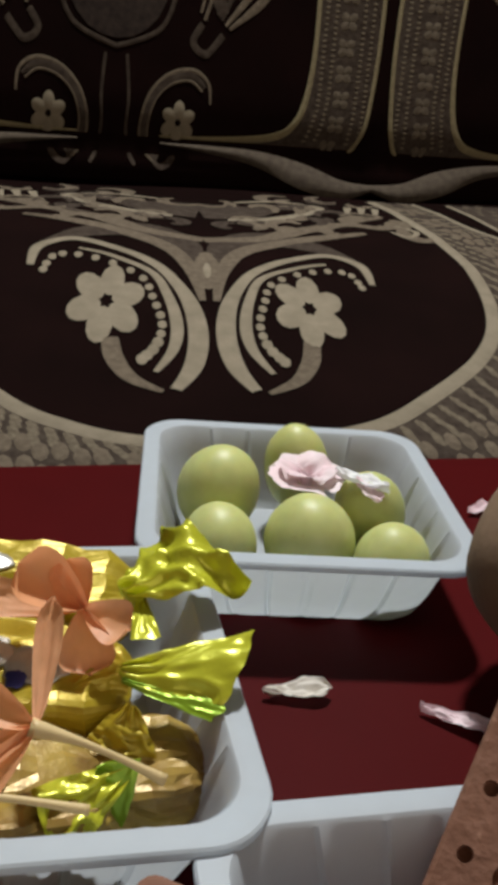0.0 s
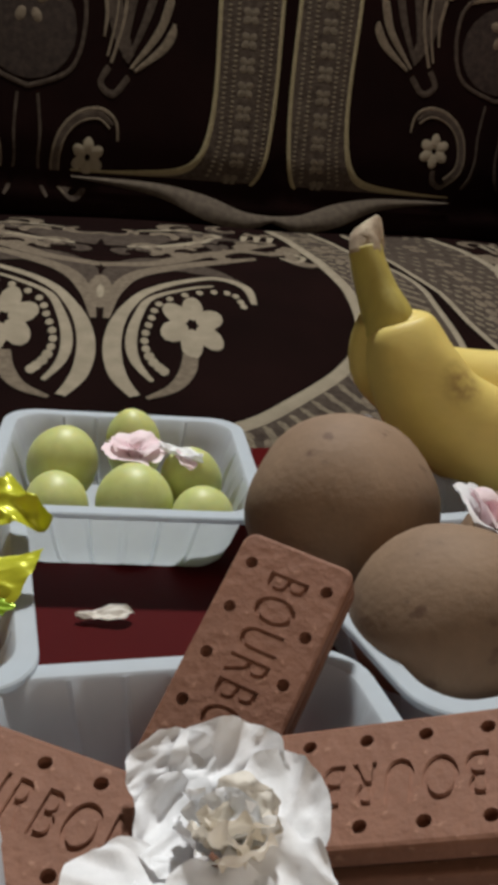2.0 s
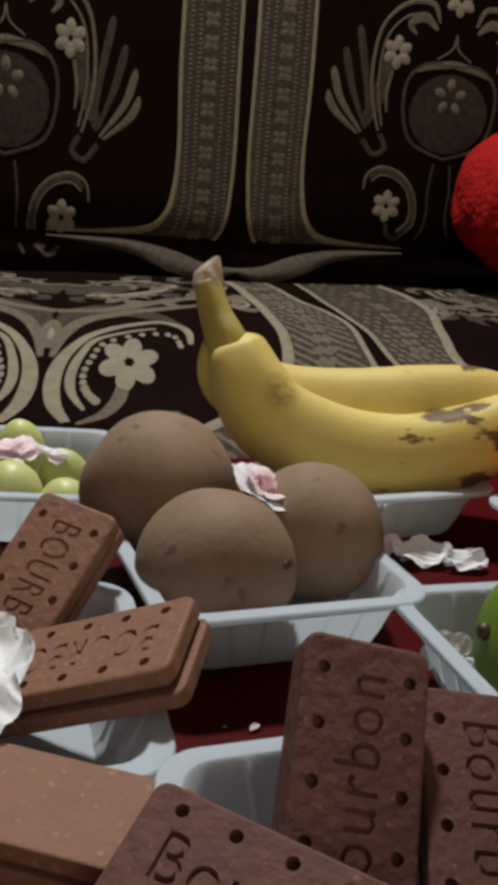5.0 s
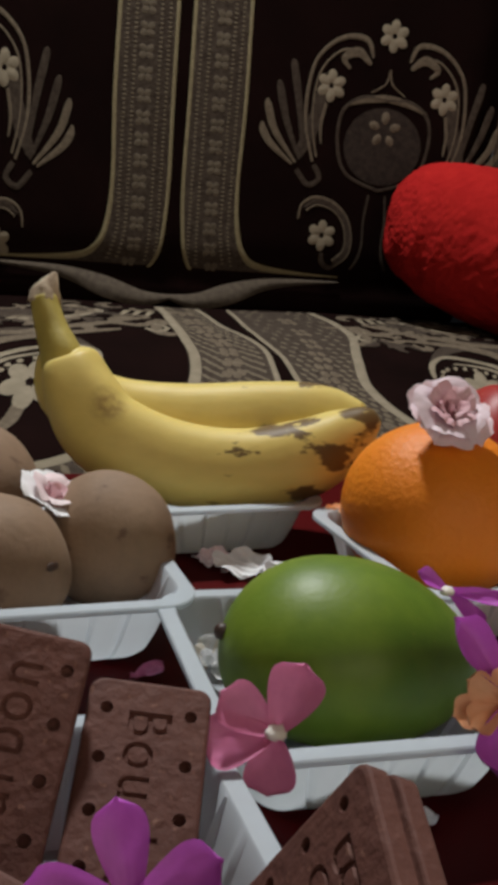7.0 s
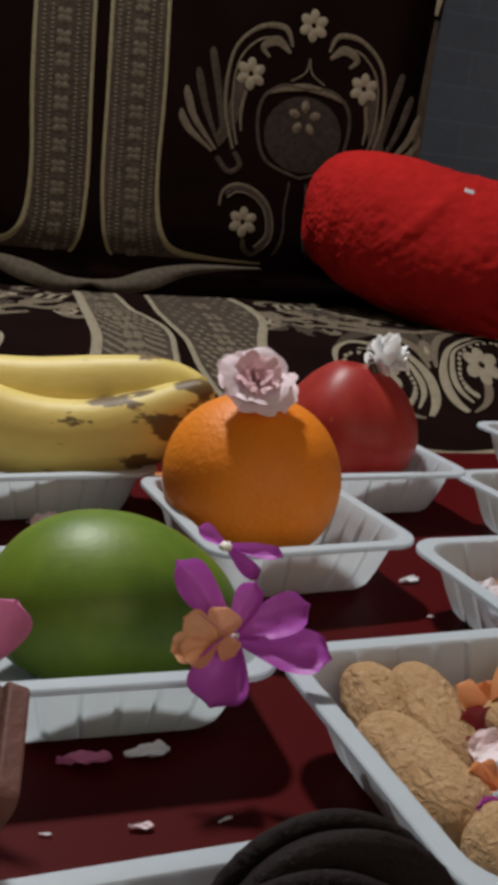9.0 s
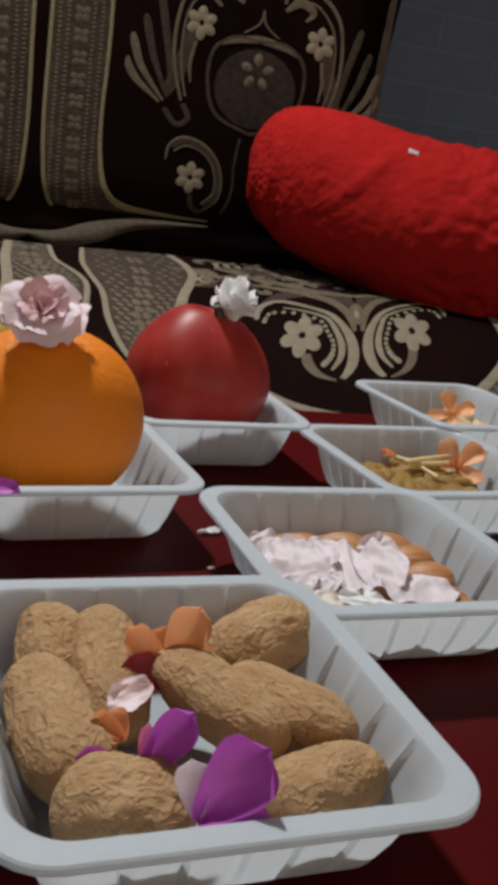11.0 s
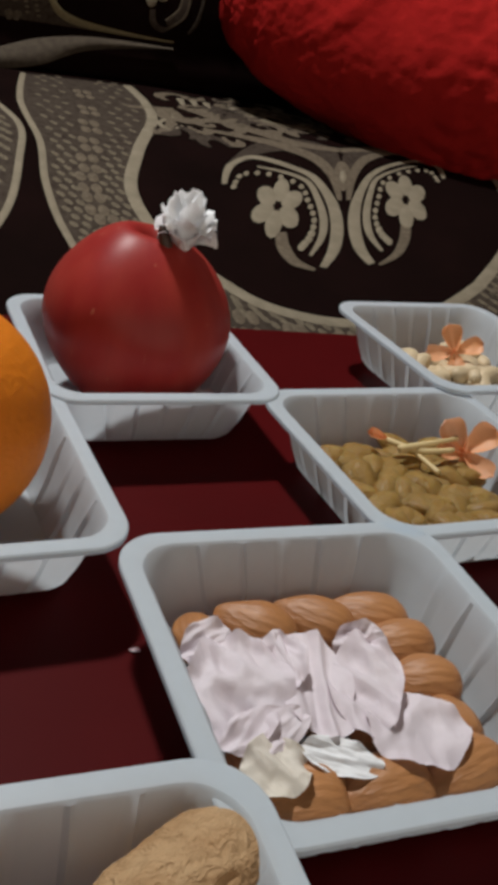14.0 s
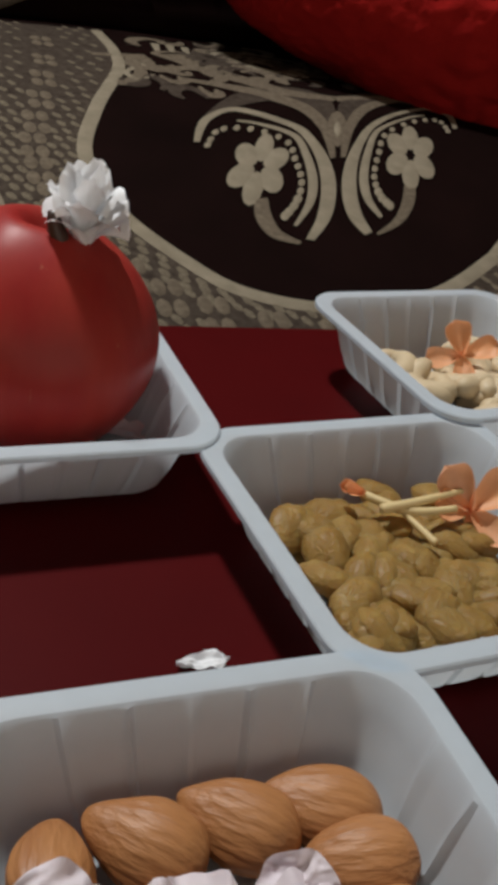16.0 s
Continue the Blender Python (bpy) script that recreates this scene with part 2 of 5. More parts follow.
def catmull(points, count):
    """A smooth run of count points through the given ones (tuples of any length)."""
    p = [points[0]] + list(points) + [points[-1]]
    out = []
    for k in range(count):
        s = k / (count - 1) * (len(points) - 1)
        i = min(int(s), len(points) - 2)
        f = s - i
        a, b, c, d = p[i], p[i + 1], p[i + 2], p[i + 3]
        out.append(tuple(0.5 * (2 * y + (z - x) * f + (2 * x - 5 * y + 4 * z - w) * f * f + (3 * y - x - 3 * z + w) * f ** 3) for x, y, z, w in zip(a, b, c, d)))
    return out


def tube(bm, path, sides=10, caps=True, squash=1.0, ridges=0, ridge=0.0):
    """A tube along (x, y, z, radius) points."""
    loops = []
    up = Vector((0.13, -0.2, 1)).normalized()
    for k, (x, y, z, r) in enumerate(path):
        a, b = path[max(k - 1, 0)], path[min(k + 1, len(path) - 1)]
        d = (Vector(b[:3]) - Vector(a[:3])).normalized()
        s = d.cross(up)
        if s.length < 0.05:
            s = d.cross(Vector((1, 0, 0)))
        s.normalize()
        t = s.cross(d)
        row = []
        for i in range(sides):
            g = 2 * math.pi * i / sides
            q = r * (1 + ridge * math.cos(ridges * g))
            row.append(Vector((x, y, z)) + s * math.cos(g) * q + t * math.sin(g) * q * squash)
        loops.append(row)
    return loft(bm, loops, caps=caps)


# ---- room ----
def slab(name, lo, hi, mat, label, category, m=SOFA):
    bm = bmesh.new()
    box(bm, lo, hi)
    return solo(name, bm, mat, m, label, category, kind="structure", smooth=False)


slab("floor", (-1.6, -2.4, -0.52), (2.4, 1.32, -0.44), FLOOR, "plain brown floor under the table and sofa", "floor")
slab("wall_north", (-1.6, 1.20, -0.44), (2.4, 1.32, 2.0), WALL, "grey-blue painted plaster wall behind the sofa", "wall")
slab("wall_south", (-1.6, -2.4, -0.44), (2.4, -2.3, 2.0), PLAIN, "plain pale wall behind the camera", "wall")
slab("wall_west", (-1.6, -2.3, -0.44), (-1.5, 1.20, 2.0), PLAIN, "plain pale side wall", "wall")
slab("wall_east", (2.3, -2.3, -0.44), (2.4, 1.20, 2.0), PLAIN, "plain pale side wall", "wall")
slab("ceiling", (-1.6, -2.4, 2.0), (2.4, 1.32, 2.1), PLAIN, "plain pale ceiling", "ceiling")

table = holder("table", SOFA, "low table with a smooth dark maroon top before the sofa", "table")
bm = bmesh.new()
box(bm, (-0.35, -0.45, -0.022), (1.45, 0.487, 0.0), 0.003)
part("tabletop", bm, TABLE, table, "smooth dark maroon tabletop", smooth=False)
for a in (-0.28, 1.38):
    for b in (-0.38, 0.42):
        bm = bmesh.new()
        box(bm, (a - 0.025, b - 0.025, -0.44), (a + 0.025, b + 0.025, -0.022), 0.003)
        part("leg", bm, WOOD, table, smooth=False)


# ---- sofa ----
SEAT_V = [0.47, 0.48, 0.55, 0.62, 0.69, 0.76, 0.83, 0.92, 1.00, 1.06]
SEAT_Z = [-0.075, -0.045, -0.026, -0.010, 0.006, 0.020, 0.029, 0.033, 0.033, 0.022]


def cushion_point(u, v, lift=0.0):
    z = float(np.interp(v, SEAT_V, SEAT_Z)) + 0.0015 * math.sin(u * 21) * math.sin(v * 17)
    return Vector((u, v - 0.2 * lift, z + lift))


def back_v(u, z):
    k = (u - 0.676) / 0.472
    fold = math.exp(-((k - round(k)) * 0.472 / 0.02) ** 2)
    return 1.045 + 0.003 * fold + 0.010 * math.exp(-((z - 0.06) / 0.02) ** 2) + 0.010 * math.sin(2 * math.pi * k - 1.2) * 0.4


def rest_point(u, z, lift=0.0):
    return Vector((u, back_v(u, z) - lift, z))


sofa = holder("sofa", SOFA, "dark brown velvet sofa with cream woven flower and scroll pattern", "sofa")
bm = bmesh.new()
us = [-0.45 + 0.03 * i for i in range(68)]
vs = list(np.linspace(0.47, 1.06, 44))
loft(bm, [[cushion_point(u, v) for v in vs] + [Vector((u, 1.06, -0.20)), Vector((u, 0.49, -0.20))] for u in us])
part("seat_cushion", bm, VELVET, sofa, "dark brown velvet seat with a woven pattern")
bm = bmesh.new()
us = [-0.45 + 0.01 * i for i in range(154)]
zs = list(np.linspace(0.032, 0.72, 36))
rows = []
for u in us:
    e = max(0.0, (u - 1.00) / 0.08)
    lean = 0.10 * e * e
    rows.append([rest_point(u, z) + Vector((0.10 * math.sin(min(1, e) * 1.5) * (z - 0.30), lean * 0.6, 0)) for z in zs] + [Vector((u, 1.10, 0.76)), Vector((u, 1.17, 0.74)), Vector((u, 1.17, 0.0))])
loft(bm, rows)
part("backrest", bm, VELVET, sofa, "dark brown velvet backrest with a woven pattern")
bm = bmesh.new()
box(bm, (-0.44, 0.52, -0.44), (1.55, 1.16, -0.19), 0.01)
part("base", bm, VELVET, sofa)


def ribbon(bm, pts, width, fn, lift=0.0009, steps=0):
    """A strip of woven pattern along (a, b) points of the fabric; width a number or one per point."""
    w = [width] * len(pts) if isinstance(width, float) else width
    run = catmull([(*p, q) for p, q in zip(pts, w)], steps or 8 * len(pts))
    last = None
    for k, (a, b, q) in enumerate(run):
        x0, y0, _ = run[max(k - 1, 0)]
        x1, y1, _ = run[min(k + 1, len(run) - 1)]
        d = math.hypot(x1 - x0, y1 - y0) or 1.0
        nx, ny = -(y1 - y0) / d * q / 2, (x1 - x0) / d * q / 2
        top = 0.0006 + 0.3 * lift
        row = [bm.verts.new(fn(a + nx, b + ny, 0.0006)), bm.verts.new(fn(a + nx * 0.6, b + ny * 0.6, top)), bm.verts.new(fn(a - nx * 0.6, b - ny * 0.6, top)), bm.verts.new(fn(a - nx, b - ny, 0.0006))]
        if last:
            for i in range(3):
                bm.faces.new((last[i], last[i + 1], row[i + 1], row[i]))
        last = row


def blob(bm, a, b, ra, rb, turn, fn, lift=0.0012, n=12):
    """A domed oval patch of woven pattern."""
    c, s = math.cos(turn), math.sin(turn)
    rim = [bm.verts.new(fn(a + ra * math.cos(g) * c - rb * math.sin(g) * s, b + ra * math.cos(g) * s + rb * math.sin(g) * c, 0.0007)) for g in (2 * math.pi * i / n for i in range(n))]
    mid = [bm.verts.new(fn(a + 0.7 * (ra * math.cos(g) * c - rb * math.sin(g) * s), b + 0.7 * (ra * math.cos(g) * s + rb * math.sin(g) * c), 0.0007 + 0.4 * lift)) for g in (2 * math.pi * i / n for i in range(n))]
    for i in range(n):
        j = (i + 1) % n
        bm.faces.new((rim[i], rim[j], mid[j], mid[i]))
    bm.faces.new(mid)


def flower_patch(bm, a, b, r, fn, squash=1.0, turn=0.3, petals=6):
    for i in range(petals):
        g = turn + 2 * math.pi * i / petals
        da, db = math.cos(g), math.sin(g)
        blob(bm, a + 0.57 * r * da, b + 0.57 * r * db, 0.43 * r, 0.315 * r, g, lambda x, y, h: fn(x, b + (y - b) * squash, h))


def mirror(pts, c, s):
    return [(c + s * a, *rest) for a, *rest in pts]


def seat_motif(c, v0, slant, drift):
    """One woven motif of the seat about the line u = c: two flowers in scrolls under a scrolled crest."""
    def seat_point(u, v, lift=0.0):
        return cushion_point(u + slant * (v - 0.695), v0 + (v - 0.695) + drift * (u - c) * max(0.0, 1 - max(0.0, v - 0.76) / 0.12), lift)

    motif = bmesh.new()
    dim = bmesh.new()
    grey = bmesh.new()
    for s in (-1, 1):
        M = lambda pts: mirror(pts, c, s)
        bloom = bmesh.new()
        flower_patch(bloom, c + s * 0.058, 0.695, 0.0220, seat_point, 2.15, 0.35)
        part("woven_flower", bloom, CREAM, sofa, "cream woven six-petalled flower")
        ribbon(motif, M([(0.020, 0.606), (0.011, 0.628), (0.0075, 0.658), (0.010, 0.69), (0.018, 0.72), (0.032, 0.748), (0.06, 0.773), (0.084, 0.783), (0.102, 0.765), (0.104, 0.735)]), [0.006, 0.010, 0.011, 0.010, 0.008, 0.007, 0.007, 0.007, 0.007, 0.004], seat_point)
        ribbon(motif, M([(0.030, 0.622), (0.021, 0.645), (0.019, 0.672), (0.024, 0.706), (0.034, 0.736), (0.06, 0.757), (0.078, 0.765)]), [0.003, 0.006, 0.007, 0.006, 0.005, 0.004, 0.003], seat_point)
        for k, (a, b) in enumerate(catmull([(0.037, 0.634), (0.030, 0.648), (0.027, 0.672), (0.032, 0.70), (0.04, 0.729), (0.066, 0.750), (0.09, 0.752), (0.096, 0.730)], 19)):
            blob(motif, c + s * a, b, 0.0032 if k < 4 else 0.0026, 0.0055 if k < 4 else 0.0046, 0, seat_point, n=8)
        ribbon(dim, M([(0.054, 0.655), (0.051, 0.635), (0.042, 0.616), (0.026, 0.604)]), [0.009, 0.010, 0.008, 0.003], seat_point)
        ribbon(dim, M([(0.004, 0.70), (0.010, 0.745), (0.028, 0.785), (0.07, 0.815), (0.12, 0.835)]), [0.004, 0.010, 0.013, 0.012, 0.006], seat_point)
        ribbon(dim, M([(0.0, 0.80), (0.04, 0.812), (0.075, 0.84), (0.11, 0.862), (0.14, 0.852), (0.155, 0.875), (0.19, 0.872)]), [0.010, 0.014, 0.016, 0.012, 0.010, 0.010, 0.005], seat_point)
        ribbon(grey, M([(0.100, 0.772), (0.075, 0.800), (0.040, 0.812), (0.014, 0.790), (0.006, 0.755)]), [0.006, 0.020, 0.028, 0.022, 0.008], seat_point, 0.0004)
        ribbon(dim, M([(0.10, 0.852), (0.125, 0.875), (0.145, 0.892), (0.128, 0.905), (0.112, 0.892)]), [0.006, 0.007, 0.007, 0.006, 0.003], seat_point)
        ribbon(motif, M([(0.15, 0.86), (0.162, 0.842), (0.152, 0.828), (0.142, 0.84)]), [0.005, 0.005, 0.004, 0.003], seat_point)
        ribbon(motif, M([(0.02, 0.86), (0.06, 0.875), (0.10, 0.915), (0.07, 0.94), (0.03, 0.925)]), [0.006, 0.010, 0.008, 0.007, 0.004], seat_point)
        ribbon(grey, M([(0.0, 0.885), (0.03, 0.89), (0.055, 0.905)]), [0.05, 0.045, 0.02], seat_point)
        for k in range(3):
            ribbon(motif, M([(0.120 + 0.012 * k, 0.90), (0.126 + 0.012 * k, 0.93)]), [0.004, 0.007], seat_point)
    crest = random.Random(7)
    for k in range(34):
        a, b, r = crest.uniform(0.01, 0.17), crest.uniform(0.830, 0.965), crest.uniform(0.008, 0.020)
        g = crest.uniform(0, 6.28)
        run = [(a + r * math.cos(g + 0.8 * i) * (1 - 0.12 * i), b + 1.3 * r * math.sin(g + 0.8 * i) * (1 - 0.12 * i)) for i in range(6)]
        for s in (-1, 1):
            ribbon((dim, grey, dim)[k % 3], mirror(run, c, s), [0.004, 0.009, 0.012, 0.010, 0.007, 0.003], seat_point)
    blob(dim, c, 0.745, 0.008, 0.030, 0, seat_point)
    blob(motif, c, 0.742, 0.003, 0.014, 0, seat_point, 0.0018)
    part("scroll_motif", motif, CREAM, sofa, "cream woven scrolls and dots")
    part("crest_motif", dim, TAN, sofa, "tan woven scrolls")
    part("crest_motif", grey, DULL, sofa)


def seat_band(sides):
    """Woven borders that cross the seat between two motifs and run out along its front; sides: pairs of edge lines."""
    edge, fill, studs, small = bmesh.new(), bmesh.new(), bmesh.new(), bmesh.new()
    for outer, inner in sides:
        ribbon(edge, outer, 0.009, cushion_point, 0.0016, 80)
        ribbon(edge, inner, 0.005, cushion_point, 0.0016, 80)
        a, b = catmull(outer, 60), catmull(inner, 60)
        rows = [[fill.verts.new(cushion_point(p[0] + (q[0] - p[0]) * k / 6, p[1] + (q[1] - p[1]) * k / 6, 0.0006)) for k in range(7)] for p, q in zip(a, b)]
        for r0, r1 in zip(rows, rows[1:]):
            for k in range(6):
                fill.faces.new((r0[k], r0[k + 1], r1[k + 1], r1[k]))
        for i in range(60):
            p, q = a[i], b[i]
            for k in range(6):
                f = 0.13 + 0.135 * k + (0.06 if i % 2 else 0)
                if 0.36 < f < 0.66:
                    continue
                blob(studs, p[0] + (q[0] - p[0]) * f, p[1] + (q[1] - p[1]) * f, 0.0024, 0.0044, 0.5, cushion_point, 0.0006, 6)
        for i in range(4, 58, 3):
            p, q = a[i], b[i]
            for da in (-1, 1):
                for db in (-1, 1):
                    blob(small, p[0] + (q[0] - p[0]) * 0.5 + 0.0042 * da, p[1] + (q[1] - p[1]) * 0.5 + 0.0080 * db, 0.0039, 0.0072, 0, cushion_point, 0.0016, 8)
    part("border_edge", edge, CREAM, sofa, "cream woven border line")
    part("border_fill", fill, DULL, sofa, "dull brown woven border")
    tagged(part("border_lattice", studs, OLIVE, sofa), kind="stuff")
    tagged(part("border_chain", small, TAN, sofa), kind="stuff")


def back_motif(c, rise, drop, wide):
    """One woven motif of the backrest about the line u = c: an urn with plumes, scrolls and small flowers."""
    def back_point(u, z, lift=0.0):
        return rest_point(c + (u - c) * wide, rise * z - drop, lift)

    urn, dim, grey = bmesh.new(), bmesh.new(), bmesh.new()
    for da, z in ((0.0, 0.335), (-0.068, 0.276), (0.068, 0.276), (-0.062, 0.116), (0.062, 0.116)):
        bloom = bmesh.new()
        flower_patch(bloom, c + da, z, 0.0175, back_point, 1.0, 0.5)
        part("woven_flower", bloom, CREAM, sofa, "cream woven six-petalled flower")
    for s in (-1, 1):
        M = lambda pts: mirror(pts, c, s)
        ribbon(dim, M([(0.082, 0.195), (0.094, 0.235), (0.094, 0.275), (0.085, 0.305), (0.06, 0.326), (0.032, 0.328), (0.022, 0.310)]), [0.003, 0.004, 0.004, 0.004, 0.005, 0.006, 0.003], back_point)
        ribbon(dim, M([(0.078, 0.20), (0.086, 0.235), (0.086, 0.272), (0.078, 0.296), (0.058, 0.314), (0.036, 0.315)]), 0.0025, back_point)
        ribbon(dim, M([(0.024, 0.303), (0.040, 0.314), (0.056, 0.306), (0.048, 0.296)]), [0.004, 0.010, 0.007, 0.003], back_point)
        ribbon(dim, M([(0.072, 0.258), (0.076, 0.235), (0.074, 0.215)]), [0.004, 0.004, 0.002], back_point)
        for k, (da, z0, z1) in enumerate(((0.142, 0.228, 0.190), (0.138, 0.252, 0.192), (0.126, 0.272, 0.196), (0.112, 0.295, 0.200))):
            plume = bmesh.new()
            ribbon(plume, M([(da + 0.002, z0 + 0.003), (da, z0 - 0.006), (da - 0.010, (z0 + z1) / 2), (0.106 - 0.004 * k, z1)]), [0.003, 0.0085, 0.0075, 0.003], back_point)
            part("plume", plume, TAN if k < 2 else DULL, sofa, "woven plume")
        hook = [(0.092, 0.132), (0.089, 0.148), (0.074, 0.157), (0.052, 0.153), (0.034, 0.138), (0.026, 0.116), (0.028, 0.096), (0.042, 0.082)]
        ribbon(dim, M(hook), [0.002, 0.003, 0.0035, 0.0035, 0.003, 0.003, 0.003, 0.002], back_point)
        ribbon(dim, M([(0.062 + 0.80 * (a - 0.062), 0.116 + 0.80 * (b - 0.116)) for a, b in hook[1:]]), 0.0022, back_point)
        ribbon(grey, M([(0.062 + 0.90 * (a - 0.062), 0.116 + 0.90 * (b - 0.116)) for a, b in hook[1:]]), [0.003, 0.006, 0.008, 0.009, 0.009, 0.009, 0.005], back_point)
        ribbon(grey, M([(0.060, 0.097), (0.058, 0.086), (0.048, 0.080), (0.040, 0.084)]), [0.005, 0.006, 0.005, 0.003], back_point)
        ribbon(grey, M([(0.010, 0.165), (0.013, 0.135), (0.012, 0.110), (0.016, 0.090), (0.022, 0.080)]), [0.003, 0.003, 0.003, 0.004, 0.003], back_point)
        ribbon(grey, M([(0.0, 0.268), (0.030, 0.268), (0.052, 0.250), (0.054, 0.215), (0.040, 0.185), (0.0, 0.170)]), 0.004, back_point)
        ribbon(dim, M([(0.0, 0.300), (0.004, 0.285), (0.020, 0.274)]), 0.002, back_point)
        ribbon(dim, M([(0.0, 0.270), (0.026, 0.266), (0.048, 0.258)]), [0.008, 0.007, 0.003], back_point)
        ribbon(grey, M([(0.100, 0.200), (0.088, 0.225), (0.080, 0.255), (0.078, 0.285)]), [0.010, 0.016, 0.014, 0.006], back_point, 0.0004)
        ribbon(grey, M([(0.10, 0.185), (0.085, 0.17), (0.072, 0.178), (0.080, 0.192)]), 0.006, back_point)
    blob(urn, c, 0.218, 0.047, 0.042, 0, back_point, 0.0007, 20)
    for g in range(5):
        blob(dim, c + 0.013 * math.cos(g * 1.257 + 0.3), 0.236 + 0.013 * math.sin(g * 1.257 + 0.3), 0.0075, 0.0055, g * 1.257 + 0.3, back_point, 0.0018)
    part("urn_disc", urn, URNC, sofa, "dark woven disc of the urn")
    part("urn_motif", dim, TAN, sofa, "tan woven scrolls")
    part("urn_motif", grey, DULL, sofa, "dull brown woven urn")


def back_band(c):
    """The pair of upright woven borders between two motifs of the backrest."""
    edge, fill, studs, rings, hem = bmesh.new(), bmesh.new(), bmesh.new(), bmesh.new(), bmesh.new()
    for s in (-1, 1):
        M = lambda pts: mirror(pts, c, s)
        outer = [(0.068, 0.70), (0.068, 0.40), (0.070, 0.25), (0.068, 0.165), (0.071, 0.118), (0.080, 0.090), (0.100, 0.076), (0.150, 0.071), (0.200, 0.070)]
        inner = [(0.009, 0.70), (0.009, 0.40), (0.009, 0.25), (0.008, 0.165), (0.010, 0.118), (0.015, 0.084), (0.030, 0.062), (0.060, 0.058), (0.100, 0.066)]
        ribbon(edge, M(outer), [0.004, 0.004, 0.004, 0.004, 0.005, 0.006, 0.007, 0.004, 0.002], rest_point, 0.0016, 80)
        ribbon(edge, M(inner[:8]), 0.004, rest_point, 0.0016, 80)
        a, b = catmull(outer[:8], 90), catmull(inner[:8], 90)
        rows = [[fill.verts.new(rest_point(c + s * (p[0] + (q[0] - p[0]) * k / 4), p[1] + (q[1] - p[1]) * k / 4, 0.0006)) for k in range(5)] for p, q in zip(a, b)]
        for r0, r1 in zip(rows, rows[1:]):
            for k in range(4):
                fill.faces.new((r0[k], r0[k + 1], r1[k + 1], r1[k]))
        for i in range(120):
            z = 0.075 + 0.0045 * i
            for k in (0, 1, 4, 5):
                f = 0.14 + 0.145 * k
                o = 0.069 + (0.012 * max(0, (0.12 - z) / 0.05) ** 2)
                blob(studs, c + s * (o - (o - 0.009) * f), z + 0.002 * (k % 2), 0.0022, 0.0012, 0, rest_point, 0.0005, 6)
        for i in range(26):
            z = 0.070 + 0.0215 * i
            u = c + s * (0.040 + 0.006 * max(0, (0.12 - z) / 0.05) ** 2)
            for g in range(4):
                blob(rings, u + 0.0052 * math.cos(g * 1.571 + 0.785), z + 0.0050 * math.sin(g * 1.571 + 0.785), 0.0044, 0.0037, g * 1.571 + 0.785, rest_point, 0.0007, 8)
        top, low = catmull([(0.0, 0.040), (0.03, 0.043), (0.07, 0.056), (0.12, 0.064), (0.2, 0.065)], 30), catmull([(0.0, 0.034), (0.03, 0.026), (0.07, 0.033), (0.12, 0.052), (0.2, 0.0635)], 30)
        rows = [[hem.verts.new(rest_point(c + s * p[0], p[1] + (q[1] - p[1]) * k / 3, 0.004 * (1 + (k % 3 > 0)))) for k in range(4)] for p, q in zip(top, low)]
        for r0, r1 in zip(rows, rows[1:]):
            for k in range(3):
                hem.faces.new((r0[k], r0[k + 1], r1[k + 1], r1[k]))
    part("border_edge", edge, THREAD, sofa, "dull gold woven border line")
    part("border_fill", fill, DULL, sofa, "dull brown woven border")
    tagged(part("border_lattice", studs, OLIVE, sofa), kind="stuff")
    tagged(part("border_chain", rings, CHAIN, sofa), kind="stuff")
    part("hem", hem, HEM, sofa, "dull beige hem of the backrest")


seat_motif(0.444, 0.694, 0.16, -0.07)
seat_motif(0.9300, 0.717, 0.33, 0.30)
leafy, shade, curls = bmesh.new(), bmesh.new(), random.Random(23)
for k in range(20):
    f, side = curls.random(), curls.uniform(-1, 1)
    a, b, r, g = 0.835 + 0.095 * f + 0.022 * side, 0.815 + 0.14 * f - 0.020 * side, curls.uniform(0.008, 0.017), curls.uniform(0, 6.28)
    ribbon((leafy, shade)[k % 2], [(a + r * math.cos(g + 0.85 * i) * (1 - 0.12 * i), b + 1.5 * r * math.sin(g + 0.85 * i) * (1 - 0.12 * i)) for i in range(6)], [0.003, 0.008, 0.011, 0.010, 0.007, 0.003], cushion_point)
tagged(part("leaf_motif", leafy, TAN, sofa, "tan woven leafy scrolls"), kind="stuff")
tagged(part("leaf_motif", shade, DULL, sofa, "dull brown woven leafy scrolls"), kind="stuff")
seat_band([([(0.648, 0.98), (0.639, 0.85), (0.636, 0.755), (0.618, 0.685), (0.586, 0.636), (0.537, 0.594), (0.499, 0.571), (0.445, 0.559)],
            [(0.688, 0.98), (0.684, 0.86), (0.702, 0.792), (0.698, 0.735), (0.684, 0.66), (0.65, 0.59), (0.60, 0.54), (0.54, 0.52)]),
           ([(0.815, 0.98), (0.815, 0.87), (0.785, 0.77), (0.768, 0.70), (0.778, 0.64), (0.806, 0.595), (0.833, 0.571), (0.880, 0.562), (0.94, 0.578), (0.996, 0.618)],
            [(0.722, 0.98), (0.708, 0.85), (0.714, 0.765), (0.712, 0.70), (0.718, 0.64), (0.735, 0.585), (0.78, 0.54), (0.86, 0.515), (0.95, 0.525), (1.03, 0.56)])])
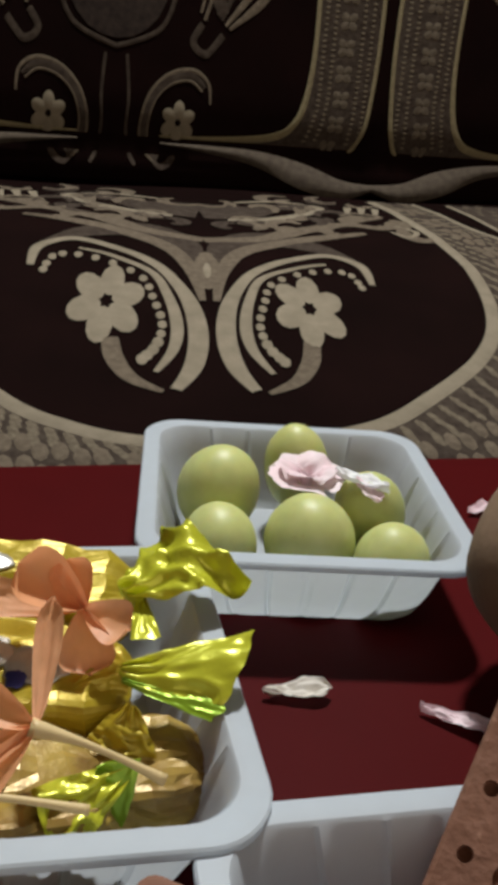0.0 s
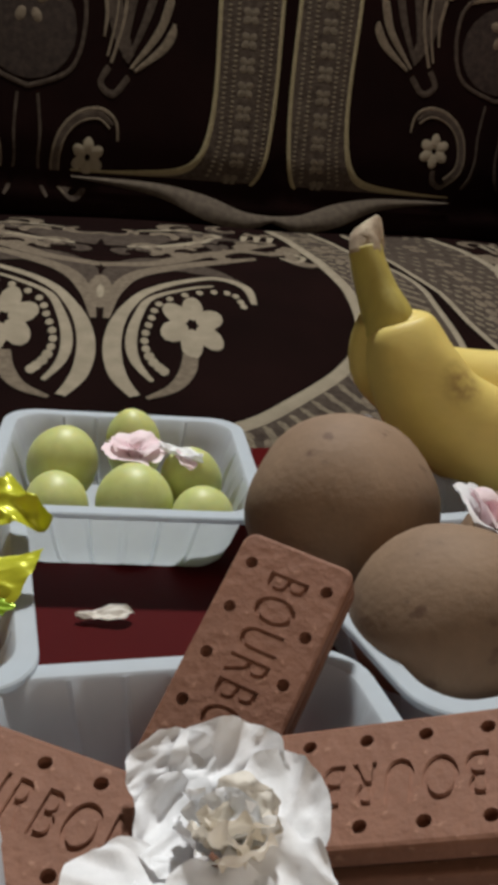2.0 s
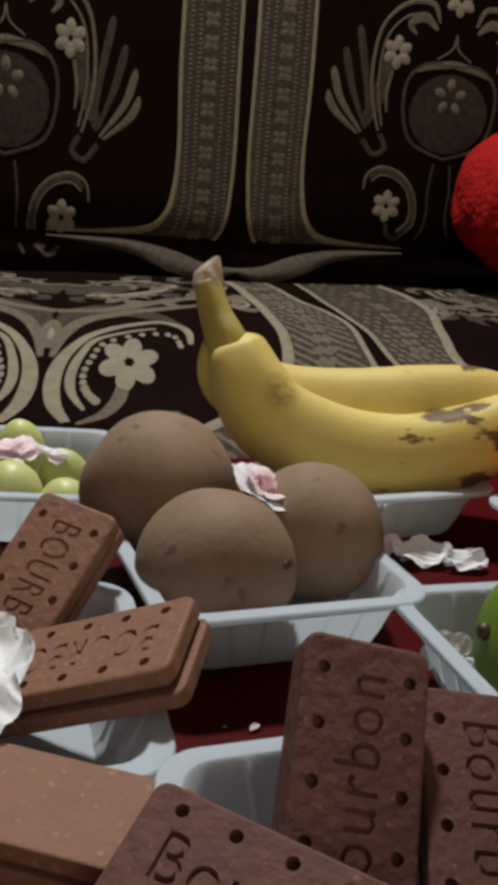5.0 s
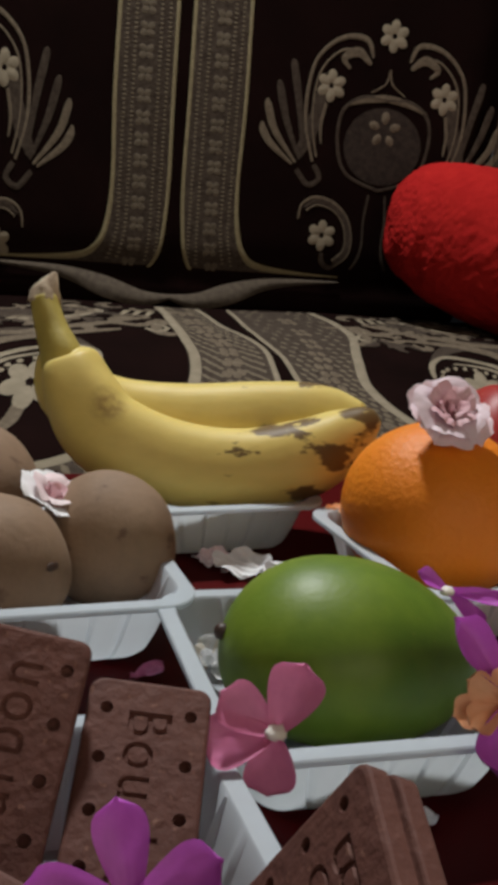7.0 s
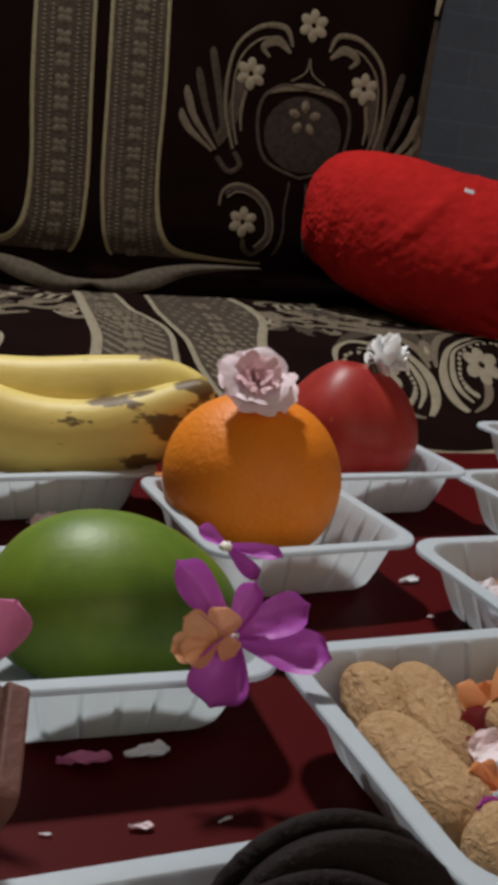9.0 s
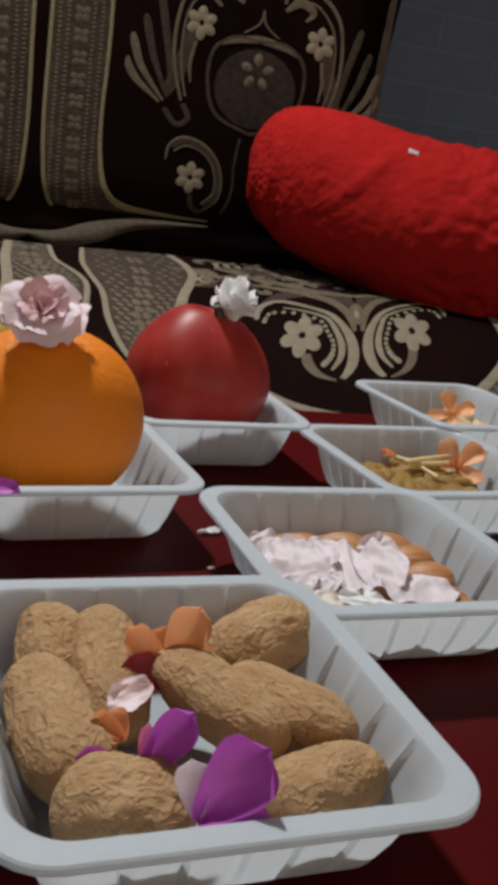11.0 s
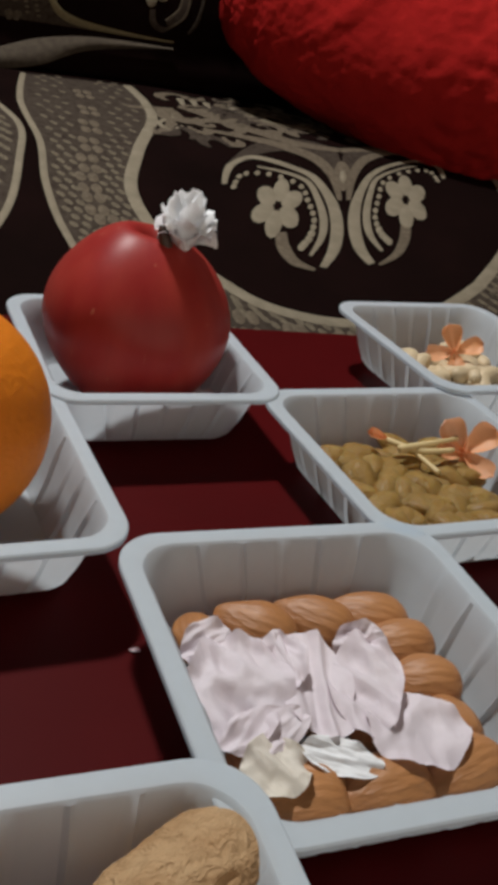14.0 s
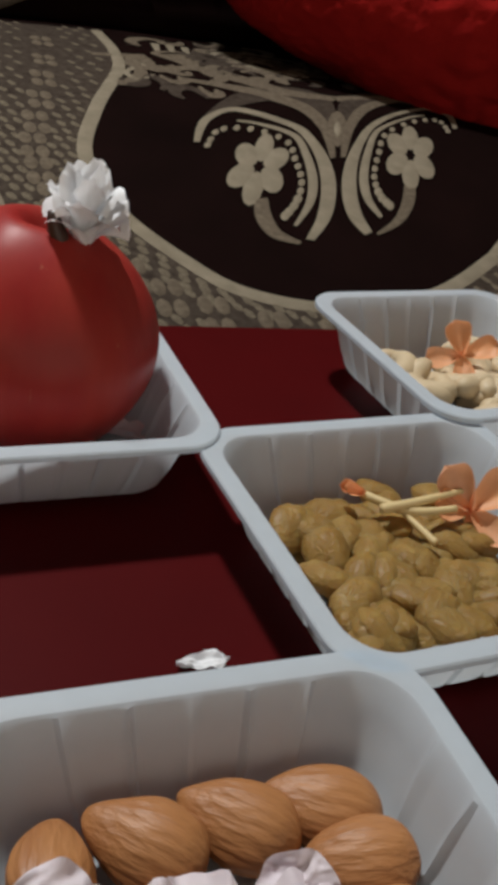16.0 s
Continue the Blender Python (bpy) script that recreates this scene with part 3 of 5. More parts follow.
seat_band([([(0.25, 0.98), (0.25, 0.85), (0.26, 0.755), (0.29, 0.66), (0.327, 0.600), (0.356, 0.576), (0.39, 0.563), (0.445, 0.559)],
            [(0.20, 0.98), (0.20, 0.85), (0.205, 0.755), (0.225, 0.66), (0.26, 0.59), (0.30, 0.54), (0.36, 0.52), (0.45, 0.515)])])
seat_band([([(1.12, 0.98), (1.12, 0.88), (1.10, 0.78), (1.06, 0.69), (0.996, 0.618)],
            [(1.18, 0.98), (1.18, 0.86), (1.16, 0.74), (1.11, 0.64), (1.03, 0.56)])])
back_motif(0.430, 1.07, 0.0415, 0.90)
back_motif(0.905, 1.0, 0.0, 1.0)
for c in (0.199, 0.671):
    back_band(c)
bm = bmesh.new()
ribbon(bm, [(1.046, 0.16), (1.047, 0.22), (1.048, 0.28), (1.052, 0.36)], [0.008, 0.011, 0.010, 0.006], rest_point)
part("border_edge", bm, DULL, sofa, "dull woven line near the end of the backrest")
bm = bmesh.new()
ribbon(bm, [(1.050, 0.365), (1.054, 0.40), (1.058, 0.46), (1.060, 0.56)], [0.004, 0.009, 0.010, 0.010], rest_point)
part("border_edge", bm, CREAM, sofa, "cream woven line near the end of the backrest")


# ---- trays ----
def tray_mesh():
    """A thin-walled square food tray: flat rim, ribbed sloping walls, rounded corners."""
    W, H = 0.0449, 0.0245

    def ring(half, r, z, rib, phase=0.0):
        pts = []
        per = 56
        side = half - r
        for q in range(4):
            c, s = math.cos(q * math.pi / 2), math.sin(q * math.pi / 2)
            run = []
            for i in range(per):
                y = -side + 2 * side * i / (per - 1)
                x = half
                if rib:
                    k = (y / (side or 1)) * 2.6
                    d = abs(k - round(k))
                    if d < 0.10 and abs(round(k)) <= 2:
                        x -= rib * (1 - d / 0.10)
                run.append((x, y))
            for i in range(1, 8):
                g = math.pi / 2 * i / 8
                run.append((side + r * math.cos(g), side + r * math.sin(g)))
            pts += [Vector((x * c - y * s, x * s + y * c, z)) for x, y in run]
        return pts

    bm = bmesh.new()
    inner = [(W, 0.0125, H - 0.0018, 0), (W, 0.0125, H - 0.0004, 0), (W - 0.0004, 0.0122, H, 0), (W - 0.0049, 0.0105, H, 0), (W - 0.0055, 0.0102, H - 0.0006, 0.0003),
             (W - 0.0075, 0.0096, H * 0.70, 0.0015), (W - 0.0100, 0.0090, H * 0.36, 0.0015), (W - 0.0122, 0.0085, 0.0032, 0.0015), (W - 0.0145, 0.0075, 0.0008, 0.0004), (W - 0.020, 0.0065, 0.0004, 0)]
    lip = [(W - 0.0042, 0.0105, H - 0.0009, 0), (W - 0.0008, 0.0118, H - 0.0009, 0), (W - 0.0006, 0.0122, H - 0.0018, 0)]
    rows = loft(bm, [ring(*o) for o in inner[3:]], caps=False)
    bm.faces.new(rows[-1])
    rim = bmesh.new()
    loft(rim, [ring(*o) for o in lip + inner[:4]], caps=False)
    made = finish(bm, "basin", PLASTIC), finish(rim, "rim", PLASTIC)
    for me in made:
        me.transform(Matrix.Diagonal((0.957, 1.071, 1.003, 1)))
        me.set_sharp_from_angle(angle=radians(32))
    return made


TRAYS = {
    "grape": (0.2690, 0.5120, 6.5),
    "candy": (0.2149, 0.4095, 14.0),
    "biscuit": (0.305, 0.3444, 15.0),
    "sapodilla": (0.3701, 0.4315, 21.0),
    "banana": (0.4152, 0.5434, 23.0),
    "bourbon": (0.406, 0.283, 20.0),
    "mango": (0.4648, 0.3759, 17.0),
    "orange": (0.5189, 0.4832, 23.0),
    "apple": (0.5627, 0.5876, 21.0),
    "date": (0.5775, 0.3230, 20.0),
    "almond": (0.6296, 0.4268, 20.0),
    "raisin": (0.6680, 0.5385, 23.0),
    "cashew": (0.7018, 0.6476, 24.0),
    "cookie": (0.51, 0.224, 20.0),
}
WIDER = {"date": (1.12, 1.10), "almond": (1.09, 1.05), "raisin": (1.06, 1.0), "grape": (1.03, 1.0)}          # trays of a slightly larger make
LIFT = {"cashew": 0.0025, "cookie": 0.0006, "bourbon": 0.0012, "candy": 0.0014, "date": 0.0012, "mango": 0.0006, "apple": 0.0012, "sapodilla": 0.0012, "banana": 0.0005}
TRAY = tray_mesh()


def tray_pose(name):
    x, y, turn = TRAYS[name]
    return pose(x, y, LIFT.get(name, 0.0) + 0.0004, 0, 0, turn)


for name in TRAYS:
    ob = holder("plastic_tray", tray_pose(name), "", "")
    for kind, me in zip(("basin", "rim"), TRAY):
        p = new(kind, me)
        p.parent = ob
        p.matrix_basis = Matrix.Diagonal((*WIDER.get(name, (1.0, 1.0)), 1, 1))
    tagged(ob, "small square ribbed tray of thin white plastic holding " + {"grape": "green grapes", "candy": "wrapped toffees", "biscuit": "chocolate biscuits", "sapodilla": "three sapodillas", "banana": "bananas", "bourbon": "dark biscuits", "mango": "a green mango", "orange": "an orange", "apple": "a red apple", "date": "dried dates", "almond": "almonds", "raisin": "golden raisins", "cashew": "cashew nuts", "cookie": "black cookies"}[name], "tray", "white plastic trays")


# ---- fruit ----
def lumpy(seed, size, freq):
    o = Vector((seed * 3.1, seed * 1.7, seed))
    return lambda d: 1.0 + size * noise.noise(d * freq + o)


for k, (x, y, z, r, h, tilt) in enumerate(((0.2470, 0.5190, 0.0185, 0.0122, 0.0132, 18), (0.2695, 0.5345, 0.0215, 0.0100, 0.0135, -8), (0.2915, 0.5170, 0.0165, 0.0105, 0.0128, -20),
                                           (0.2490, 0.4950, 0.0125, 0.0105, 0.0115, 10), (0.2740, 0.4985, 0.0145, 0.0126, 0.0132, 4), (0.2965, 0.4930, 0.0125, 0.0107, 0.0115, -6))):
    bm = bmesh.new()
    ball(bm, (r, r, h), lambda d: Vector((d.x * r, d.y * r, d.z * h * 1.05)) * (1 - 0.05 * d.z + 0.03 * noise.noise(d * 1.2 + Vector((k, 0, 0)))))
    solo("grape", bm, GRAPE, pose(x, y, z, tilt * 0.4, tilt, k * 40), "plump pale green grape lying in its tray", "grape", "grapes in the tray")

for k, (x, y, z, rx, ry, rz, tz) in enumerate(((0.3365, 0.4600, 0.0325, 0.0275, 0.027, 0.0295, 30), (0.3595, 0.4125, 0.0262, 0.0255, 0.0235, 0.0245, 0), (0.3905, 0.4450, 0.0262, 0.0225, 0.0245, 0.0255, 60))):
    bm = bmesh.new()
    ball(bm, (rx, ry, rz), lambda d: Vector((d.x * rx, d.y * ry, d.z * rz)) * lumpy(k + 20, 0.05, 1.4)(d) * (1.0 - 0.22 * max(0.0, -d.z - 0.15) ** 1.2) + Vector((0, 0, 0.0)))
    ob = holder("sapodilla", pose(x, y, z, 0, 0, tz), "round dull brown sapodilla with a rough skin", "sapodilla", "sapodillas in the tray")
    part("flesh", bm, CHIKOO, ob)
    bm = bmesh.new()
    way = Vector(((0.25, 0.1, 1.0), (0.80, -0.45, 0.30), (0.3, 0.6, 0.7))[k]).normalized()
    spot = Vector((way.x * rx, way.y * ry, way.z * rz)) * (lumpy(k + 20, 0.05, 1.4)(way))
    ball(bm, (0.0026, 0.0013, 0.0005), lumpy(k, 0.4, 5), 16, 8, Matrix.Translation(spot) @ way.to_track_quat("Z", "Y").to_matrix().to_4x4())
    part("stalk_scar", bm, WOOD, ob, "small dark stalk scar")

bm = bmesh.new()


def orange_shape(d):
    dent = 0.02 * math.exp(-((1 - d.z) / 0.02)) + 0.03 * math.exp(-((1 + d.z) / 0.03))
    return (1.0 - dent) * (1 + 0.015 * noise.noise(d * 1.6))


ball(bm, (0.0365, 0.0365, 0.0345), orange_shape, 64, 40)
solo("orange", bm, ORANGE, pose(0.5105, 0.4900, 0.0348, 8, 10, 0), "bright ripe orange with a dimpled peel", "orange")


def apple_shape(d):
    r = math.hypot(d.x, d.y)
    a = math.atan2(d.y, d.x)
    k = 1.0 + 0.040 * math.cos(5 * a) * (0.4 + 0.6 * abs(d.z)) * r + 0.03 * noise.noise(d * 1.3)
    z = d.z * (0.0360 - 0.0030 * d.x * max(0.0, d.z))
    if d.z > 0:
        z -= 0.011 * math.exp(-(r / 0.20) ** 2)
        k *= 1.0 - 0.02 * d.z - 0.17 * max(0.0, d.z) ** 2
    else:
        k *= 1.0 - 0.10 * d.z * d.z
        z += 0.008 * math.exp(-(r / 0.3) ** 2)
    return Vector((d.x * 0.0352 * k, d.y * 0.0352 * k, z))


apple = holder("apple", pose(0.5615, 0.5905, 0.0350, 0, 3, 20), "red apple streaked with yellow standing in its tray", "apple")
bm = bmesh.new()
ball(bm, (1, 1, 1), apple_shape, 72, 48)
part("flesh", bm, APPLE, apple)
bm = bmesh.new()
tube(bm, catmull([(0, 0, 0.020, 0.0016), (0.001, 0, 0.026, 0.0011), (0.003, 0.001, 0.031, 0.0014)], 8), 8)
part("stalk", bm, WOOD, apple, "dry brown stalk")


def mango_shape(d):
    k = 1.0 + 0.05 * noise.noise(d * 0.9 + Vector((4, 0, 0)))
    return Vector((d.x * 0.0372 * k, d.y * 0.029 * k * (1 - 0.10 * d.x), (d.z * 0.0250 + 0.002 * (1 - d.x * d.x)) * k * (1 - 0.14 * d.x)))


mango = holder("mango", pose(0.4695, 0.3795, 0.0243, 0, 4, 10), "smooth green mango lying in its tray", "mango")
bm = bmesh.new()
ball(bm, (1, 1, 1), mango_shape, 64, 40)
part("flesh", bm, MANGO, mango)
bm = bmesh.new()
tube(bm, [(-0.036, 0, 0.004, 0.0026), (-0.0385, 0, 0.0045, 0.0022), (-0.0395, 0, 0.0046, 0.0008)], 10)
part("stalk_end", bm, WOOD, mango, "dry dark stalk end")

banana = holder("banana_bunch", pose(0, 0, 0, 0, 0, 23.0), "pair of ripe yellow bananas with brown bruises", "bananas")
for path, label in (([(0.5362, 0.350, 0.0775, 0.006), (0.5375, 0.349, 0.0738, 0.0120), (0.5420, 0.343, 0.0600, 0.0160), (0.553, 0.336, 0.0450, 0.0182), (0.578, 0.326, 0.0355, 0.0182), (0.606, 0.317, 0.0345, 0.0172), (0.632, 0.311, 0.0400, 0.0172), (0.649, 0.308, 0.0500, 0.0130), (0.658, 0.306, 0.0570, 0.008), (0.662, 0.306, 0.0595, 0.004)], "yellow banana with brown bruises near its tip"),
                    ([(0.5345, 0.356, 0.0760, 0.0090), (0.540, 0.357, 0.0600, 0.0145), (0.560, 0.353, 0.0500, 0.0165), (0.590, 0.346, 0.0475, 0.0178), (0.620, 0.339, 0.0500, 0.0180), (0.643, 0.331, 0.0530, 0.0165), (0.655, 0.324, 0.0550, 0.0125), (0.663, 0.317, 0.0570, 0.006)], "yellow banana behind the other")):
    bm = bmesh.new()
    tube(bm, catmull(path, 60), 30, squash=1.0, ridges=5, ridge=0.03)
    part("fruit", bm, BANANA, banana, label)
bm = bmesh.new()
tube(bm, catmull([(0.5360, 0.352, 0.068, 0.0085), (0.5350, 0.352, 0.075, 0.0090), (0.5320, 0.357, 0.084, 0.0072), (0.5298, 0.361, 0.092, 0.0062), (0.529, 0.364, 0.0975, 0.0058)], 20), 18, ridges=3, ridge=0.07)
part("stem", bm, BSTEM, banana, "yellow-green stem")
bm = bmesh.new()
tube(bm, catmull([(0.529, 0.3635, 0.0955, 0.0063), (0.5298, 0.3655, 0.1005, 0.0056), (0.532, 0.3665, 0.1050, 0.0034), (0.5338, 0.367, 0.1085, 0.0010)], 12), 14, ridges=4, ridge=0.14)
part("stem_end", bm, BTIP, banana, "dry whitish cut end")

# ---- red cushion ----
cushion = holder("cushion", SOFA, "fluffy bright red plush cushion leaning on the sofa back", "cushion")
bm = bmesh.new()
tube(bm, catmull([(0.884, 0.957, 0.139, 0.004), (0.888, 0.956, 0.139, 0.034), (0.903, 0.953, 0.138, 0.056), (0.930, 0.945, 0.135, 0.070), (0.970, 0.925, 0.125, 0.078), (1.020, 0.895, 0.110, 0.083), (1.070, 0.870, 0.098, 0.087), (1.130, 0.855, 0.096, 0.088), (1.200, 0.850, 0.095, 0.078), (1.250, 0.850, 0.095, 0.045), (1.262, 0.850, 0.095, 0.006)], 250), 190)
bm.normal_update()
for v in bm.verts:
    q = v.co
    crease = math.exp(-((q.x - 0.965 - 0.9 * (q.z - 0.14)) / 0.009) ** 2) * 0.0028 * max(0.0, min(1.0, (0.95 - q.y) / 0.03)) * max(0.0, 1 - ((q.z - 0.145) / 0.045) ** 2)
    nap = 0.0008 + 0.0030 * min(1.0, max(0.0, (q.x - 0.99) / 0.10))
    v.co = q + v.normal * (0.004 * noise.noise(q * 14) + nap * noise.noise(q * 60) + 0.7 * nap * noise.noise(q * 130) + 0.0011 * noise.noise(q * 260) - crease)
part("cover", bm, FUR, cushion, "red plush cover")
bm = bmesh.new()
box(bm, (-0.005, -0.0008, -0.0025), (0.005, 0.0008, 0.0025), 0.0004)
part("tag", bm, PLASTIC, cushion, "tiny white sewn tag", pose(1.0090, 0.8385, 0.1700, -40, 10, -15))


# ---- petals and flowers ----
PINK = material("pale_pink_petal", (0.92, 0.62, 0.68), 0.6, (0.92, 0.84, 0.85), 70, 0.9, 0.15, 500, translucent=0.18, island=0.3)
WHITE = material("white_petal", (0.93, 0.94, 0.96), 0.6, (0.88, 0.88, 0.89), 60, 0.6, 0.2, 450, translucent=0.15)
LILAC = material("lilac_white_petal", (0.88, 0.81, 0.86), 0.6, (0.80, 0.71, 0.76), 45, 0.8, 0.2, 400, translucent=0.22, island=0.3)
CREAMY = material("cream_petal", (0.90, 0.87, 0.81), 0.65, (0.80, 0.72, 0.60), 60, 0.8, 0.2, 450, translucent=0.25, island=0.4)
PEACH = material("orange_petal", (0.92, 0.36, 0.12), 0.5, (0.90, 0.48, 0.26), 55, 0.9, 0.15, 500, translucent=0.3, island=0.6)
APRICOT = material("apricot_petal", (0.92, 0.52, 0.32), 0.5, (0.88, 0.42, 0.20), 55, 0.9, 0.15, 500, translucent=0.3)
MAGENTA = material("magenta_petal", (0.62, 0.13, 0.64), 0.5, (0.50, 0.08, 0.53), 60, 0.8, 0.15, 500, translucent=0.25, island=0.3)
ROSE = material("rose_pink_petal", (0.84, 0.29, 0.50), 0.5, (0.70, 0.17, 0.37), 60, 0.8, 0.15, 500, translucent=0.25, island=0.3)
CRIMSON = material("crimson_petal", (0.35, 0.012, 0.03), 0.5, (0.25, 0.008, 0.02), 60, 0.8, translucent=0.2)
STEMC = material("pale_stem", (0.74, 0.56, 0.27), 0.5, (0.62, 0.48, 0.24), 80, 0.6)
EYE = material("pale_flower_eye", (0.92, 0.90, 0.88), 0.6, (0.82, 0.76, 0.64), 400, 0.9)
RNG = random.Random(11)


def petal(base, ahead, up, length, width, cup=0.3, curl=0.3, crumple=0.08, point=0.5, rows=15, cols=11, seed=0, base_width=0.08):
    """A petal as a thin bent sheet, from its base along ahead; up is its upper side."""
    a, u = Vector(ahead).normalized(), Vector(up)
    u = (u - a * u.dot(a)).normalized()
    s = a.cross(u)
    bm = bmesh.new()
    o = Vector((seed * 1.37, seed * 2.11, seed * 0.71))
    loops = []
    for i in range(rows):
        f = i / (rows - 1)
        w = width / 2 * (base_width + (1.08 - base_width) * 1.05 * f ** (0.75 - 0.5 * base_width) * math.sqrt(max(0.0, 1 - f ** (5 - 2 * point)))) * (1.0 if base_width < 0.1 else math.sqrt(max(0.02, 1 - f ** 6)))
        row = []
        for j in range(cols):
            g = 2 * j / (cols - 1) - 1
            end = length * (f - 0.05 * f * g * g)
            q = Vector((f * 2.2, g * 1.6, 0)) + o
            h = cup * width * 0.5 * g * g + curl * length * f * f + crumple * length * (noise.noise(q * 1.6) + 0.35 * noise.noise(q * 3.6) + 0.22 * noise.noise(Vector((f * 2, g * 7, seed))))
            side = g * w * (1 + 0.5 * crumple * noise.noise(q * 2.3 + Vector((9, 0, 0))))
            row.append(Vector(base) + a * (end + crumple * length * 0.3 * noise.noise(q * 2.2)) + s * side + u * h)
        loops.append(row)
    loft(bm, loops, closed=False)
    return bm


def rosette(name, centre, axis, radius, count, mats, label, height=0.6, crumple=0.16, seed=0, layers=3):
    """A crumpled many-petalled blossom facing along axis."""
    c, n = Vector(centre), Vector(axis).normalized()
    e = n.orthogonal().normalized()
    f = n.cross(e)
    ob = holder(name, Matrix.Translation(c), label, "flower")
    r = random.Random(seed)
    for k in range(count):
        layer = k * layers // count
        lay = layer / max(1, layers - 1)
        g = 2.399 * k + r.uniform(-0.3, 0.3)
        out = e * math.cos(g) + f * math.sin(g)
        tilt = 0.12 + (0.4 + height) * lay
        ahead = out * math.cos(tilt) + n * math.sin(tilt)
        up = n * math.cos(tilt) - out * math.sin(tilt)
        size = radius * (1.0 - 0.38 * lay) * r.uniform(0.85, 1.12)
        bm = petal(out * radius * 0.08 + n * radius * 0.16 * lay, ahead, up, size, size * r.uniform(0.85, 1.2), 0.35, 0.12 + 0.25 * r.random(), crumple, 0.1, seed=seed * 7 + k)
        part("petal", bm, mats[(layer + (k % 5 == 0)) % len(mats)], ob)
    return ob


def open_flower(name, centre, axis, petals, mats, label, eye=EYE, eye_size=0.0022):
    """A flat flower with the given petals: (direction, length, width) each."""
    c, n = Vector(centre), Vector(axis).normalized()
    ob = holder(name, Matrix.Translation(c), label, "flower")
    for k, (ahead, length, width, *more) in enumerate(petals):
        bm = petal((0, 0, 0), ahead, n, length, width, more[0] if more else 0.15, more[1] if len(more) > 1 else 0.12, 0.03, 0.15, seed=k + int(c.x * 999))
        part("petal", bm, mats[k % len(mats)], ob)
    if eye_size:
        bm = bmesh.new()
        ball(bm, (eye_size, eye_size, eye_size * 0.7), lumpy(3, 0.35, 5), 14, 10, Matrix.Translation(n * eye_size * 0.3))
        part("flower_eye", bm, eye, ob, "pale centre")
    return ob


def sheet(a, b, n, fold=0.25, cup=0.2, ruffle=0.1, seed=0, side=27):
    """A crumpled petal about the origin: half-axes a and b, upper side n, with creased folds, a cupped body and a ruffled rim."""
    a, b, n = Vector(a), Vector(b), Vector(n).normalized()
    size = min(a.length, b.length)
    o = Vector((seed * 1.91, seed * 0.83, seed * 2.7))
    bm = bmesh.new()
    loops = []
    for i in range(side):
        row = []
        u = 2 * i / (side - 1) - 1
        for j in range(side):
            v = 2 * j / (side - 1) - 1
            x, y = u * math.sqrt(1 - v * v / 2), v * math.sqrt(1 - u * u / 2)
            r, g = math.hypot(x, y), math.atan2(y, x)
            k = 1 + 0.16 * r * noise.noise(Vector((math.cos(g) * 1.7, math.sin(g) * 1.7, seed)))
            q = Vector((x, y, 0)) + o
            bend = Vector((x * math.cos(seed) + y * math.sin(seed), 0.35 * (y * math.cos(seed) - x * math.sin(seed)), 0)) + o
            h = cup * r * r + fold * (0.3 - abs(noise.noise(bend * 1.7))) * 1.5 + 0.35 * fold * noise.noise(bend * 3.4 + q * 0.6) + 0.40 * fold * (0.3 - abs(noise.noise(bend * 4.2 + q * 0.8))) + 0.12 * fold * (0.3 - abs(noise.noise(q * 2.6)))
            h += ruffle * r ** 3 * math.sin(5 * g + 3 * noise.noise(q * 1.1) + seed)
            row.append(a * x * k + b * y * k + n * h * size)
        loops.append(row)
    loft(bm, loops, closed=False)
    return bm


def rose(name, centre, axis, layers, label, seed=0, crumple=0.05):
    """A rose of cupped petals wound round each other; layers: (count, radius at the foot, radius at the lip, height, outward curl, material)."""
    c, n = Vector(centre), Vector(axis).normalized()
    e = n.orthogonal().normalized()
    f = n.cross(e)
    ob = holder(name, Matrix.Translation(c), label, "flower")
    r = random.Random(seed)
    for k, (count, foot, lip, tall, curl, mat) in enumerate(layers):
        for i in range(count):
            g0 = 2 * math.pi * (i + r.uniform(-0.15, 0.15)) / count + 0.7 * k
            wide = math.pi / count * r.uniform(1.25, 1.55)
            high, out = tall * r.uniform(0.88, 1.1), lip * r.uniform(0.92, 1.08)
            bm = bmesh.new()
            loops = []
            for a in range(13):
                h = a / 12
                row = []
                for b in range(13):
                    s = b / 6 - 1
                    q = Vector((h * 1.6, s * 1.6, k * 3.1 + i * 1.7 + seed))
                    ang = g0 + s * wide * (0.6 + 0.4 * math.sin(math.pi * min(1.0, 0.15 + 0.75 * h)))
                    edge = 1 - 0.30 * s * s * h * h
                    rad = foot + (out - foot) * h ** 1.5 + curl * h ** 5 + crumple * lip * (noise.noise(q * 1.5) + 0.5 * noise.noise(q * 3.5)) * (0.3 + h)
                    up = high * (h * edge - 0.30 * (curl / max(lip, 1e-6)) * h ** 6) + crumple * high * noise.noise(q * 2.1 + Vector((5, 0, 0))) * h
                    row.append((e * math.cos(ang) + f * math.sin(ang)) * rad + n * up)
                loops.append(row)
            loft(bm, loops, closed=False)
            part("petal", bm, mat, ob)
    return ob


def loose(name, place, turn, length, width, mat, label, seed=0, crumple=0.12, cup=0.25, lift=0.0, base_width=0.08):
    bm = petal((-length / 2, 0, 0), (1, 0, 0), (0, 0, 1), length, width, cup, 0.05, crumple, 0.4, 19, 15, seed, base_width)
    low = min(v.co.z for v in bm.verts)
    for v in bm.verts:
        v.co.z -= low
    return solo(name, bm, mat, pose(*place, 0, lift, turn), label, "petal", "loose petals")


